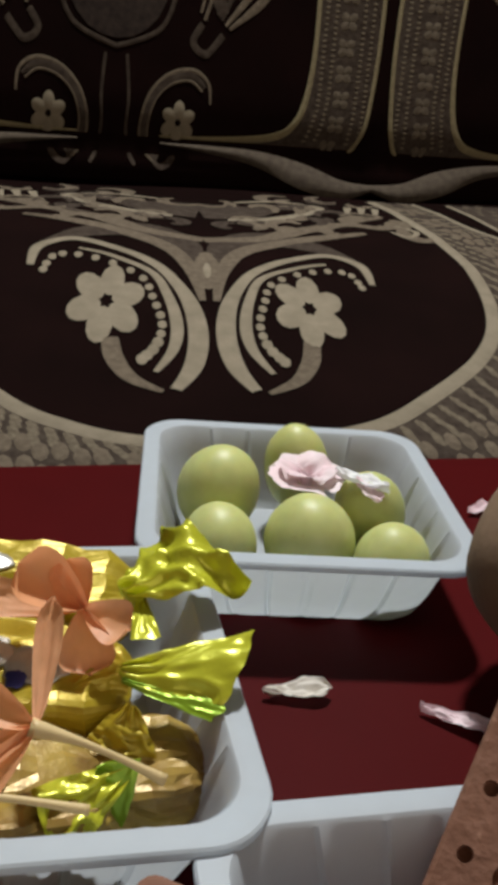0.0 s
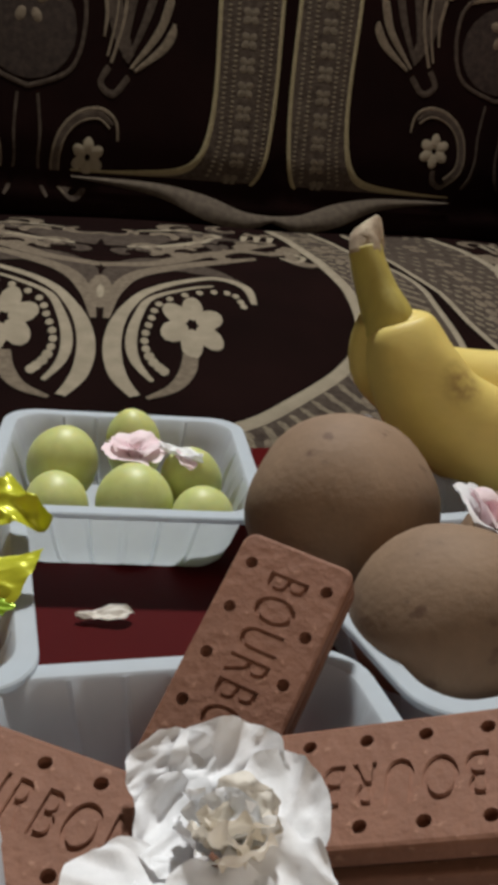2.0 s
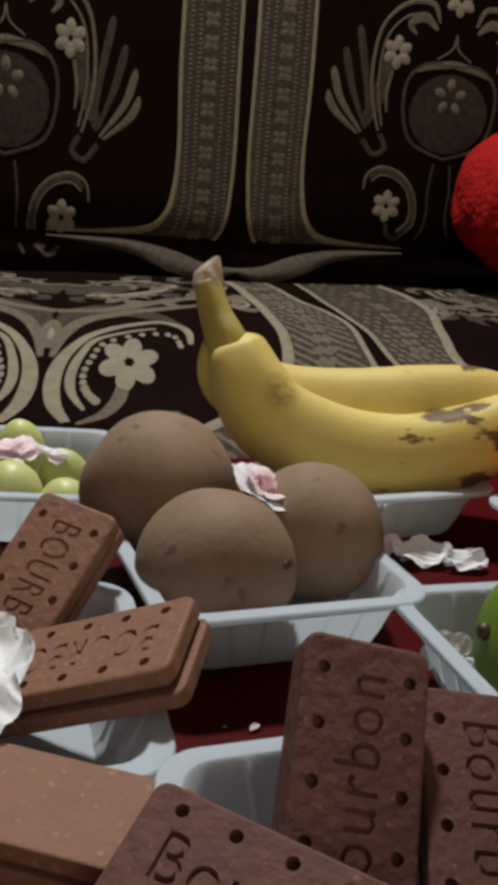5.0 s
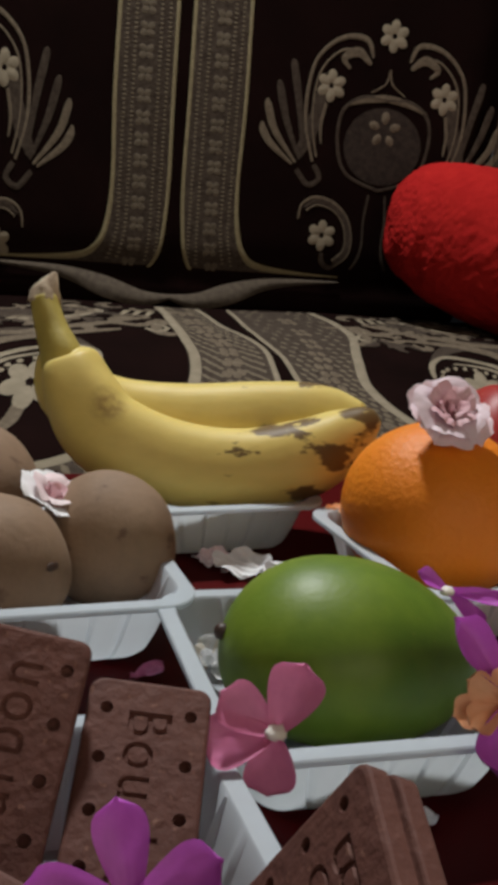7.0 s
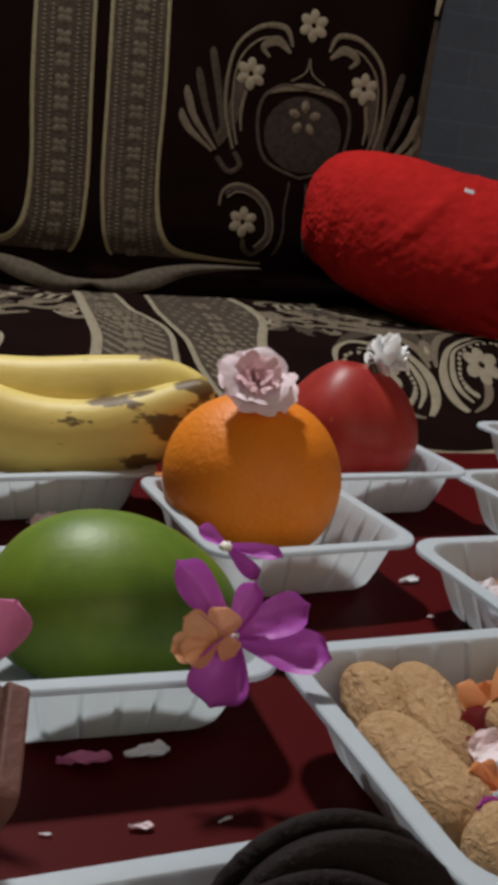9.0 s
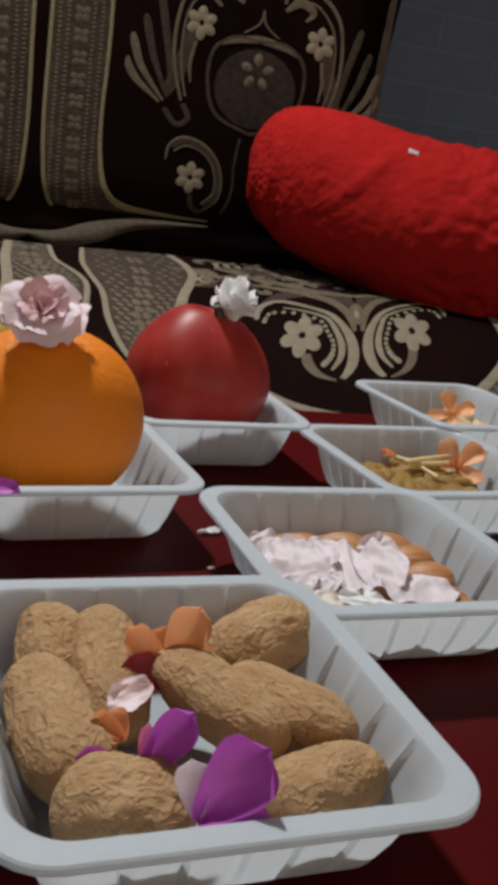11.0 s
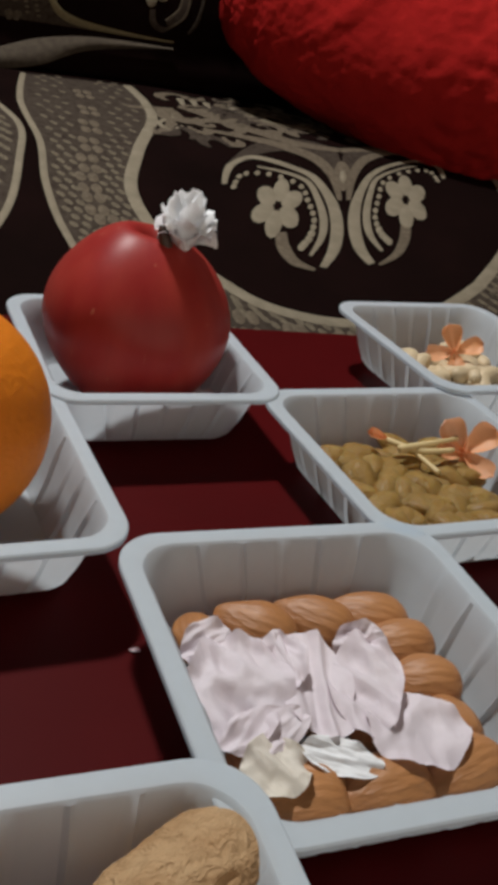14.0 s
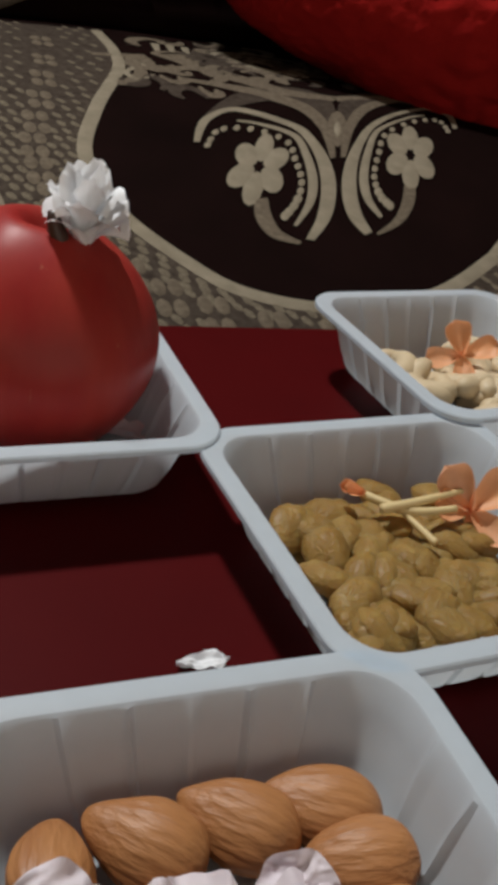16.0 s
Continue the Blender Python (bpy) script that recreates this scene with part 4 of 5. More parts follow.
DUSTY = material("dusty_pink_petal", (0.66, 0.36, 0.40), 0.6, (0.80, 0.56, 0.60), 90, 0.9, 0.2, 500, translucent=0.18)
MAUVE = material("mauve_white_petal", (0.88, 0.77, 0.82), 0.6, (0.80, 0.64, 0.71), 60, 0.9, 0.2, 450, translucent=0.18, island=0.3)
rose("rose_bloom", (0.2720, 0.5150, 0.0235), (0.05, -0.10, 1.0), [(2, 0.0008, 0.0030, 0.0070, 0.0006, PINK), (4, 0.0015, 0.0065, 0.0075, 0.0020, PINK), (5, 0.002, 0.0098, 0.0050, 0.0020, PINK)], "pale pink blossom lying on the grapes", 1, 0.10)
loose("petal", (0.2875, 0.5110, 0.0270), -25, 0.017, 0.010, WHITE, "pale petal lying on the grapes", 3, lift=6)
loose("petal", (0.2890, 0.5075, 0.0262), -55, 0.012, 0.007, PINK, "pale petal lying on the grapes", 5, lift=12)
rose("rose_bloom", (0.3705, 0.4395, 0.0400), (0.45, -0.10, 0.90), [(2, 0.0008, 0.0030, 0.0100, 0.0008, DUSTY), (3, 0.0015, 0.0070, 0.0095, 0.0020, PINK), (5, 0.002, 0.0110, 0.0070, 0.0020, WHITE)], "pale pink blossom resting between the sapodillas", 2, 0.10)
rose("rose_bloom", (0.5075, 0.4800, 0.0725), (0.12, -0.62, 0.75), [(2, 0.0006, 0.0020, 0.0125, 0.0005, DUSTY), (3, 0.0012, 0.0042, 0.0125, 0.0010, DUSTY), (4, 0.0016, 0.0072, 0.0125, 0.0022, DUSTY), (4, 0.0018, 0.0108, 0.0105, 0.0035, MAUVE), (5, 0.002, 0.0130, 0.0070, 0.0035, MAUVE)], "pale mauve rose with a dusty pink heart resting on the orange", 4, 0.13)
ruffled = rose("rose_bloom", (0.5735, 0.5860, 0.0635), (0.10, -0.15, 0.97), [(3, 0.001, 0.0030, 0.0250, 0.0010, WHITE), (4, 0.0015, 0.0060, 0.0235, 0.0015, WHITE), (5, 0.002, 0.0082, 0.0180, 0.0022, WHITE), (5, 0.002, 0.0088, 0.0120, 0.0022, WHITE)], "crumpled white blossom stuck upright in the hollow of the apple", 5, 0.11)
bm = bmesh.new()
tube(bm, catmull([(-0.003, -0.004, -0.003, 0.0022), (-0.0055, -0.005, 0.004, 0.0026), (-0.0075, -0.004, 0.010, 0.0012)], 8), 8)
part("calyx", bm, WOOD, ruffled, "dry brown calyx")

carnation = holder("carnation_bloom", Matrix.Translation((0.3035, 0.3300, 0.0265)) @ Matrix.Scale(0.86, 4), "white carnation with a cream heart lying on the biscuits", "flower")
for k, (at, a, b, n, fold, cup) in enumerate((((-0.0095, 0.0155, 0.005), (0.0085, 0.002, 0.003), (-0.003, 0.0075, 0.005), (0.2, -0.6, 0.8), 0.45, 0.3), ((0.0020, 0.0175, 0.006), (0.0125, 0.0005, 0.0), (0.0, 0.0080, 0.006), (0, -0.6, 0.8), 0.35, 0.2),
                                              ((0.0130, 0.0080, 0.005), (0.006, -0.0105, -0.001), (0.0070, 0.0060, 0.004), (-0.3, -0.4, 0.9), 0.30, 0.3), ((0.0120, -0.0100, 0.003), (0.0080, -0.0065, -0.002), (0.0060, 0.0075, 0.003), (-0.2, -0.1, 1), 0.35, 0.25),
                                              ((0.0020, -0.0160, 0.001), (0.0105, -0.001, 0.0), (0.001, 0.0085, 0.002), (0, 0.1, 1), 0.40, 0.3), ((-0.0140, -0.0110, 0.001), (0.0070, 0.0075, 0.001), (-0.0095, 0.0070, 0.0), (0, -0.2, 1), 0.25, 0.15),
                                              ((-0.0065, -0.0175, 0.000), (0.0065, 0.0055, 0.001), (-0.0060, 0.0100, 0.0), (0.1, -0.2, 1), 0.30, 0.2), ((-0.0080, 0.0030, 0.003), (0.0080, 0.0, 0.001), (0.0, 0.0105, 0.003), (0.2, -0.3, 0.9), 0.40, 0.3))):
    part("petal", sheet(a, b, n, 0.8 * fold, cup, 0.11, 30 + k), WHITE, carnation, m=Matrix.Translation(at))
heart = random.Random(17)
for k in range(13):
    g, d = 2.4 * k, 0.0015 + 0.00065 * k
    out = Vector((math.cos(g), math.sin(g), 0))
    a, b = Vector((-out.y, out.x, 0.1)) * heart.uniform(0.0045, 0.0065), (out * 0.55 + Vector((0, 0, 0.9))) * heart.uniform(0.0035, 0.0055)
    part("petal", sheet(a, b, -out + Vector((0, 0, 0.6)), 0.5, 0.25, 0.2, 50 + k, 17), CREAMY if k % 3 else WHITE, carnation, m=Matrix.Translation(Vector((0.0030, -0.0010, 0.0075)) + out * d))
rosette("carnation_bloom", (0.4300, 0.3960, 0.0085), (-0.2, -0.5, 0.8), 0.0085, 10, [WHITE, CREAMY], "small crumpled white blossom beside the mango", 0.5, 0.16, seed=8)

# white petals over the almonds
for k, (at, a, b, n, mat, fold, cup, ruffle, label) in enumerate((
        ((0.6035, 0.4175, 0.0140), (0.0130, 0.002, 0.0), (-0.001, 0.0155, 0.003), (0, -0.2, 1), LILAC, 0.42, 0.45, 0.16, "large cupped lilac-white petal lying on the almonds"),
        ((0.5970, 0.4300, 0.0150), (0.0065, 0.003, 0.0), (-0.002, 0.0065, 0.003), (0.1, -0.3, 1), LILAC, 0.40, 0.2, 0.2, "small crumpled lilac petal lying on the almonds"),
        ((0.6215, 0.4230, 0.0150), (0.0085, 0.003, 0.0), (-0.005, 0.0165, 0.002), (0.1, -0.2, 1), LILAC, 0.40, 0.2, 0.15, "long creased lilac-white petal lying on the almonds"),
        ((0.6345, 0.4245, 0.0160), (0.0085, 0.003, 0.002), (-0.001, 0.0150, 0.002), (-0.2, -0.2, 1), LILAC, 0.42, 0.30, 0.2, "creased lilac-white petal with a torn rim on the almonds"),
        ((0.6340, 0.4370, 0.0165), (0.0065, -0.001, 0.0), (0.001, 0.0055, 0.004), (0, -0.5, 0.9), LILAC, 0.45, 0.2, 0.2, "small crumpled lilac petal lying on the almonds"),
        ((0.6450, 0.4135, 0.0140), (0.0115, 0.005, 0.0), (-0.005, 0.0100, 0.001), (0, -0.1, 1), LILAC, 0.16, 0.20, 0.14, "smooth pale lilac petal lying on the almonds"),
        ((0.6130, 0.4270, 0.0165), (0.0060, 0.001, 0.002), (-0.002, 0.0085, 0.002), (0.3, -0.3, 0.9), LILAC, 0.45, 0.3, 0.2, "narrow creased lilac petal lying on the almonds"),
        ((0.6270, 0.4030, 0.0130), (0.0095, -0.002, 0.0), (0.001, 0.0042, 0.001), (0, -0.4, 1), WHITE, 0.40, 0.5, 0.3, "narrow curled white petal lying on the almonds"),
        ((0.6100, 0.4060, 0.0145), (0.0095, 0.005, 0.0), (-0.002, 0.0052, 0.002), (0, -0.4, 1), LILAC, 0.35, 0.4, 0.2, "narrow folded lilac petal lying on the almonds"),
        ((0.6125, 0.3970, 0.0140), (0.0080, 0.002, 0.0), (-0.001, 0.0080, 0.001), (0, -0.2, 1), CREAMY, 0.55, 0.1, 0.25, "withered cream petal lying on the almonds"))):
    solo("petal", sheet(a, b, n, 0.78 * fold, 0.35 * cup, 0.7 * ruffle, 70 + k, 37), mat, Matrix.Translation((at[0], at[1] - 0.001, at[2] + 0.0012)), label, "petal", "loose petals")

# blossoms round the mango
open_flower("periwinkle_flower", (0.4470, 0.3195, 0.0335), (-0.05, -0.75, 0.66), [((0.35, 0.35, 0.85), 0.0165, 0.0155), ((-0.85, 0.25, 0.42), 0.0150, 0.0135), ((-0.92, -0.10, -0.22), 0.0165, 0.0150), ((-0.05, -0.35, -0.85), 0.0130, 0.0140)], [ROSE], "rose-pink flower with a white eye leaning on the mango", eye_size=0.0024)
open_flower("periwinkle_flower", (0.5035, 0.3400, 0.0360), (0.1, -0.70, 0.7), [((-0.72, 0.25, 0.70), 0.0240, 0.0125, 0.4), ((0.30, 0.40, 0.75), 0.0150, 0.0090, 0.3), ((0.90, 0.15, 0.38), 0.0215, 0.0140, 0.15), ((0.93, -0.15, -0.12), 0.0260, 0.0150, 0.15), ((-0.20, -0.45, -0.75), 0.0185, 0.0190, 0.4)], [MAGENTA], "magenta flower hanging over the corner of the mango tray", eye_size=0.0018)
open_flower("apricot_blossom", (0.5003, 0.3374, 0.0363), (-0.1, -0.8, 0.5), [((-0.85, 0.0, 0.45), 0.0110, 0.0090), ((-0.85, -0.1, -0.30), 0.0125, 0.0100), ((0.2, 0.2, 0.9), 0.0085, 0.0110), ((-0.35, -0.2, -0.2), 0.0110, 0.0100), ((0.45, -0.2, -0.35), 0.0060, 0.0080)], [APRICOT], "apricot blossom tucked into the magenta flower", eye_size=0)
open_flower("periwinkle_flower", (0.5010, 0.4110, 0.0330), (0.1, -0.5, 0.85), [((0.92, -0.1, -0.12), 0.0190, 0.0080, 0.5), ((0.62, -0.3, -0.55), 0.0150, 0.0085, 0.4), ((-0.8, 0.2, 0.35), 0.0110, 0.0080, 0.4)], [MAGENTA], "magenta flower between the mango and the orange", eye_size=0.0022)
open_flower("periwinkle_flower", (0.4235, 0.2640, 0.0330), (-0.1, -0.75, 0.65), [((-0.25, 0.45, 0.85), 0.0175, 0.0115, 0.2), ((0.80, 0.20, 0.42), 0.0165, 0.0125, 0.3), ((-0.95, 0.10, 0.02), 0.0180, 0.0110, 0.3)], [MAGENTA], "magenta flower lying against the dark biscuits", eye_size=0.0026)

# blossoms on the toffees
open_flower("orange_blossom", (0.2285, 0.4130, 0.0385), (-0.1, -0.65, 0.75), [((-0.90, 0.20, 0.42), 0.0150, 0.0135, 0.5), ((0.75, -0.25, -0.15), 0.0100, 0.0110, 0.3), ((0.20, -0.45, -0.70), 0.0120, 0.0130, 0.35), ((-0.97, 0.10, -0.05), 0.0240, 0.0095, 0.2), ((-0.40, 0.5, 0.6), 0.0100, 0.0100, 0.4)], [PEACH, APRICOT, APRICOT, APRICOT, PEACH], "orange blossom lying on the wrapped toffees", eye_size=0)
fallen = open_flower("orange_blossom", (0.2275, 0.3810, 0.0365), (-0.1, -0.7, 0.7), [((-0.04, 0.75, 0.50), 0.0215, 0.0060, 0.2), ((-0.92, 0.35, 0.15), 0.0150, 0.0090, 0.3), ((-0.80, -0.25, -0.45), 0.0170, 0.0080, 0.3), ((-0.55, -0.45, -0.65), 0.0200, 0.0085, 0.3)], [APRICOT, PEACH, PEACH, PEACH], "orange blossom with a long tube lying on the toffees", eye_size=0)
for pts in ([(-0.001, 0.0, 0.0, 0.0016), (0.006, 0.0005, -0.002, 0.0008), (0.013, 0.001, -0.005, 0.0006), (0.0205, 0.001, -0.0085, 0.0010)], [(-0.010, -0.009, -0.006, 0.0008), (0.0, -0.007, -0.008, 0.0006), (0.0095, -0.005, -0.0105, 0.0009)]):
    bm = bmesh.new()
    tube(bm, catmull(pts, 14), 8)
    part("flower_tube", bm, STEMC, fallen, "pale yellow flower tube")

# blossoms among the dates, raisins and cashews
open_flower("orange_blossom", (0.5730, 0.3370, 0.0190), (0, -0.6, 0.8), [((-0.85, 0.15, 0.60), 0.0150, 0.0095, 0.4), ((0.35, 0.35, 0.85), 0.0175, 0.0130, 0.5), ((0.85, 0.20, 0.25), 0.0120, 0.0100, 0.4), ((-0.15, 0.5, 0.5), 0.0110, 0.0120, 0.4)], [PEACH], "orange blossom among the dried dates", eye_size=0)
open_flower("crimson_blossom", (0.5690, 0.3300, 0.0180), (0, -0.5, 0.85), [((-0.4, 0.4, 0.5), 0.0090, 0.010), ((0.4, 0.4, 0.5), 0.0090, 0.010), ((-0.3, -0.5, 0.1), 0.0120, 0.009)], [CRIMSON], "crimson petals among the dried dates", eye_size=0)
open_flower("orange_blossom", (0.5665, 0.3085, 0.0185), (0, -0.6, 0.8), [((-0.9, 0.1, 0.2), 0.0085, 0.0090, 0.5), ((-0.5, 0.4, 0.4), 0.0070, 0.0080, 0.4)], [PEACH], "small orange petals among the dried dates", eye_size=0)
open_flower("magenta_blossom", (0.5710, 0.2975, 0.0195), (0.2, -0.6, 0.8), [((-0.95, 0.0, 0.05), 0.0130, 0.0070, 0.3), ((0.55, 0.25, 0.70), 0.0160, 0.0105, 0.6), ((0.45, -0.45, -0.10), 0.0100, 0.0140, 0.4), ((0.0, 0.3, 0.9), 0.0100, 0.0040, 0.3)], [MAGENTA, MAGENTA, MAGENTA, ROSE], "magenta petals among the dried dates", eye_size=0.0014)
open_flower("magenta_blossom", (0.5830, 0.2820, 0.0215), (-0.1, -0.7, 0.7), [((0.62, 0.30, 0.68), 0.0185, 0.0165, 0.35), ((-0.20, 0.5, 0.7), 0.0110, 0.0085), ((0.9, -0.1, 0.15), 0.0140, 0.0085)], [MAGENTA, LILAC, MAGENTA], "magenta and pale pink petals among the dried dates", eye_size=0)
solo("petal", sheet((0.0042, 0.003, 0.0015), (-0.002, 0.0032, 0.0015), (0, -0.6, 0.8), 0.2, 0.5, 0.1, 61), PINK, Matrix.Translation((0.5655, 0.3190, 0.0225)), "pale pink petal lying on the dates", "petal", "loose petals")

open_flower("orange_blossom", (0.6850, 0.5560, 0.0170), (-0.1, -0.7, 0.7), [((-0.55, 0.4, 0.6), 0.0140, 0.0130, 0.4), ((0.75, 0.4, 0.55), 0.0150, 0.0130, 0.4), ((0.10, -0.4, -0.45), 0.0150, 0.0095, 0.3), ((0.60, -0.45, -0.25), 0.0140, 0.0100, 0.3), ((-0.8, -0.1, 0.1), 0.0110, 0.0110, 0.3)], [APRICOT, PEACH, PEACH], "orange blossom lying on the raisins", eye_size=0)
stems = open_flower("orange_bud", (0.6560, 0.5555, 0.0180), (0, -0.6, 0.8), [((-0.9, 0.2, 0.1), 0.007, 0.005, 0.6), ((-0.8, -0.1, 0.2), 0.0065, 0.005, 0.6)], [PEACH], "small orange bud with pale stems on the raisins", eye_size=0)
for pts in ([(0.0, 0, 0, 0.0012), (0.012, -0.005, 0.0, 0.0012), (0.024, -0.004, 0.002, 0.0009)], [(0.004, -0.006, 0, 0.0014), (0.014, -0.003, 0.002, 0.0012), (0.026, 0.002, 0.004, 0.0008)], [(0.010, -0.004, -0.001, 0.0008), (0.018, -0.014, -0.003, 0.0011)]):
    bm = bmesh.new()
    tube(bm, catmull(pts, 12), 8)
    part("flower_tube", bm, STEMC, stems, "pale cream stem")
open_flower("orange_blossom", (0.7010, 0.6560, 0.0190), (-0.1, -0.7, 0.7), [((-0.3, 0.45, 0.75), 0.0130, 0.0120, 0.4), ((-0.75, -0.1, -0.2), 0.0140, 0.0105, 0.3), ((0.80, 0.2, 0.25), 0.0140, 0.0110, 0.3), ((0.1, -0.5, -0.5), 0.0110, 0.0100, 0.3)], [PEACH, APRICOT], "orange blossom lying on the cashew nuts", eye_size=0)

# fallen petals on the table and in the trays
for k, (x, y, turn, L, W, mat) in enumerate(((0.2720, 0.4460, 10, 0.016, 0.008, CREAMY), (0.3085, 0.4415, -20, 0.017, 0.007, PINK), (0.3357, 0.5600, 30, 0.014, 0.009, PINK), (0.4230, 0.5060, 5, 0.012, 0.007, PINK), (0.4385, 0.4960, 20, 0.018, 0.010, WHITE),
                                             (0.4540, 0.4900, -10, 0.014, 0.006, WHITE), (0.4110, 0.4020, 40, 0.012, 0.008, ROSE), (0.4845, 0.3390, 15, 0.012, 0.008, WHITE), (0.4690, 0.3330, 5, 0.014, 0.008, ROSE), (0.4860, 0.3095, 10, 0.006, 0.003, PINK), (0.5770, 0.4770, 30, 0.010, 0.005, WHITE),
                                             (0.6178, 0.5030, 15, 0.012, 0.007, WHITE), (0.3739, 0.3667, 60, 0.004, 0.003, PINK), (0.5796, 0.4440, 0, 0.003, 0.002, PINK), (0.3660, 0.3663, 0, 0.0015, 0.001, PINK), (0.5055, 0.3147, 30, 0.004, 0.0015, WHITE), (0.4647, 0.3045, 0, 0.003, 0.001, WHITE), (0.5120, 0.4760, 0, 0.002, 0.001, PINK))):
    loose("petal", (x, y, 0.0004), turn, L, W, mat, "small withered petal fallen on the maroon table", 40 + k, 0.13, 0.2)
for k, (x, y, z, turn, L, W, mat) in enumerate(((0.5260, 0.5760, 0.012, 100, 0.016, 0.012, PINK), (0.5300, 0.5640, 0.006, 60, 0.014, 0.010, PINK), (0.5880, 0.5900, 0.006, 20, 0.016, 0.013, PINK), (0.5850, 0.5780, 0.004, 70, 0.016, 0.012, WHITE), (0.5350, 0.4670, 0.0015, 20, 0.016, 0.011, WHITE))):
    loose("petal", (x, y, z), turn, L, W, mat, "pale pink petal lying in the tray under the fruit", 80 + k, 0.12, 0.4, 20)
for k, (at, a, b) in enumerate((((0.4380, 0.4930, 0.0035), (0.0115, 0.003, 0.0), (-0.002, 0.0060, 0.003)), ((0.4555, 0.4905, 0.0030), (0.0085, 0.002, 0.0), (-0.001, 0.0045, 0.003)), ((0.4265, 0.5010, 0.0025), (0.0070, 0.002, 0.0), (-0.001, 0.0050, 0.002)))):
    solo("petal", sheet(a, b, (0, -0.3, 1), 0.45, 0.35, 0.2, 95 + k), WHITE if k < 2 else PINK, Matrix.Translation(at), "crumpled pale petal fallen on the maroon table", "petal", "loose petals")
for k, (x, y, turn) in enumerate(((0.4745, 0.5080, 20), (0.4770, 0.5010, 80))):
    loose("petal", (x, y, 0.0262), turn, 0.010, 0.006, PEACH, "orange petal lying on the tray rim by the bananas", 90 + k)

# ---- almonds, raisins, cashews, dates ----
ALMOND = material("almond_skin", (0.50, 0.225, 0.080), 0.5, (0.33, 0.130, 0.043), 260, 1.0, 0.9, 420, stretch=(0.16, 1, 1), island=0.25)
RAISIN = material("golden_raisin", (0.62, 0.42, 0.15), 0.42, (0.36, 0.20, 0.055), 140, 1.0, 0.4, 300, translucent=0.35, subsurface=0.5, specular=0.25, island=0.8)
wrinkle(RAISIN, 260.0, 0.35)
CASHEW = material("cashew_nut", (0.66, 0.54, 0.36), 0.55, (0.56, 0.42, 0.25), 70, 0.7, 0.2, 300, island=0.3)
DATE = material("dried_date", (0.55, 0.37, 0.205), 0.8, (0.38, 0.215, 0.10), 150, 1.0, 0.6, 420, stretch=(0.7, 1, 1), island=0.3, specular=0.2)
wrinkle(DATE, 330.0, 0.42, (0.75, 1, 1))


def almond_mesh(seed):
    def shape(d):
        k = 1.0 + 0.05 * noise.noise(d * 1.5 + Vector((seed, 0, 0)))
        taper = 1.0 - 0.26 * d.x - 0.18 * max(0.0, d.x) ** 2
        ridge = 1 + 0.022 * math.sin(15 * math.atan2(d.z, d.y) + 2 * noise.noise(d * 3)) * (1 - abs(d.x))
        return Vector((d.x * 0.0116 * k, d.y * 0.0078 * taper * k * ridge, d.z * 0.0052 * taper * k * ridge))
    bm = bmesh.new()
    ball(bm, (1, 1, 1), shape, 48, 28)
    return finish(bm, "almond", ALMOND)


ALMONDS = [almond_mesh(k) for k in range(4)]
for k, (x, y, turn, tip, roll, size) in enumerate(((0.5953, 0.4426, 96, 8, -20, 0.95), (0.6095, 0.4490, 162, -8, 30, 1.02), (0.6255, 0.4555, 164, -6, 30, 1.0), (0.6410, 0.4608, 172, -5, 25, 1.02), (0.6465, 0.4500, 186, 8, 25, 0.95), (0.6511, 0.4364, 184, 10, 25, 0.97),
                                                  (0.6575, 0.4250, 100, 6, -15, 0.88), (0.6569, 0.4075, 213, 5, 20, 1.06), (0.6374, 0.3993, 209, -3, 15, 1.08), (0.6181, 0.3928, 195, 0, 10, 1.0), (0.6092, 0.4026, 110, 0, 15, 0.9), (0.6200, 0.3985, 140, 4, 15, 0.85),
                                                  (0.6050, 0.4200, 40, 0, 0, 1.0), (0.6240, 0.4260, 15, 0, 0, 1.0), (0.6400, 0.4260, 70, 0, 0, 1.0), (0.6170, 0.4360, 130, 0, 0, 0.95))):
    ob = new("almond", ALMONDS[k % 4])
    ob.matrix_basis = pose(x, y, 0.0088 if k < 12 else 0.0066, -roll if 95 < turn < 265 else roll, tip, turn) @ Matrix.Scale(size, 4)
    tagged(ob, "brown ridged almond lying in the white tray", "almond", "almonds in the tray")


def raisin_mesh(seed):
    bm = bmesh.new()
    ball(bm, (0.0070, 0.0052, 0.0031), lambda d: 1.12 + 0.18 * noise.noise(d * 1.3 + Vector((seed * 5, 0, 0))) + 0.07 * noise.noise(d * 5 + Vector((seed, 3, 0))), 20, 14)
    return finish(bm, "raisin", RAISIN)


RAISINS = [raisin_mesh(k) for k in range(6)]
M = tray_pose("raisin")
for k in range(150):
    a, b = RNG.uniform(-0.0225, 0.0225) * (1 + 0.08 * (k // 50)), RNG.uniform(-0.0245, 0.0245) * (1 + 0.08 * (k // 50))
    ob = new("raisin", RAISINS[k % 6])
    ob.matrix_basis = M @ pose(a, b, 0.0036 + 0.0030 * (k // 50) + RNG.uniform(0, 0.001), RNG.uniform(-25, 25), RNG.uniform(-25, 25), RNG.uniform(0, 180))
    tagged(ob, "golden brown shrivelled raisin in the white tray", "raisin", "raisins in the tray")

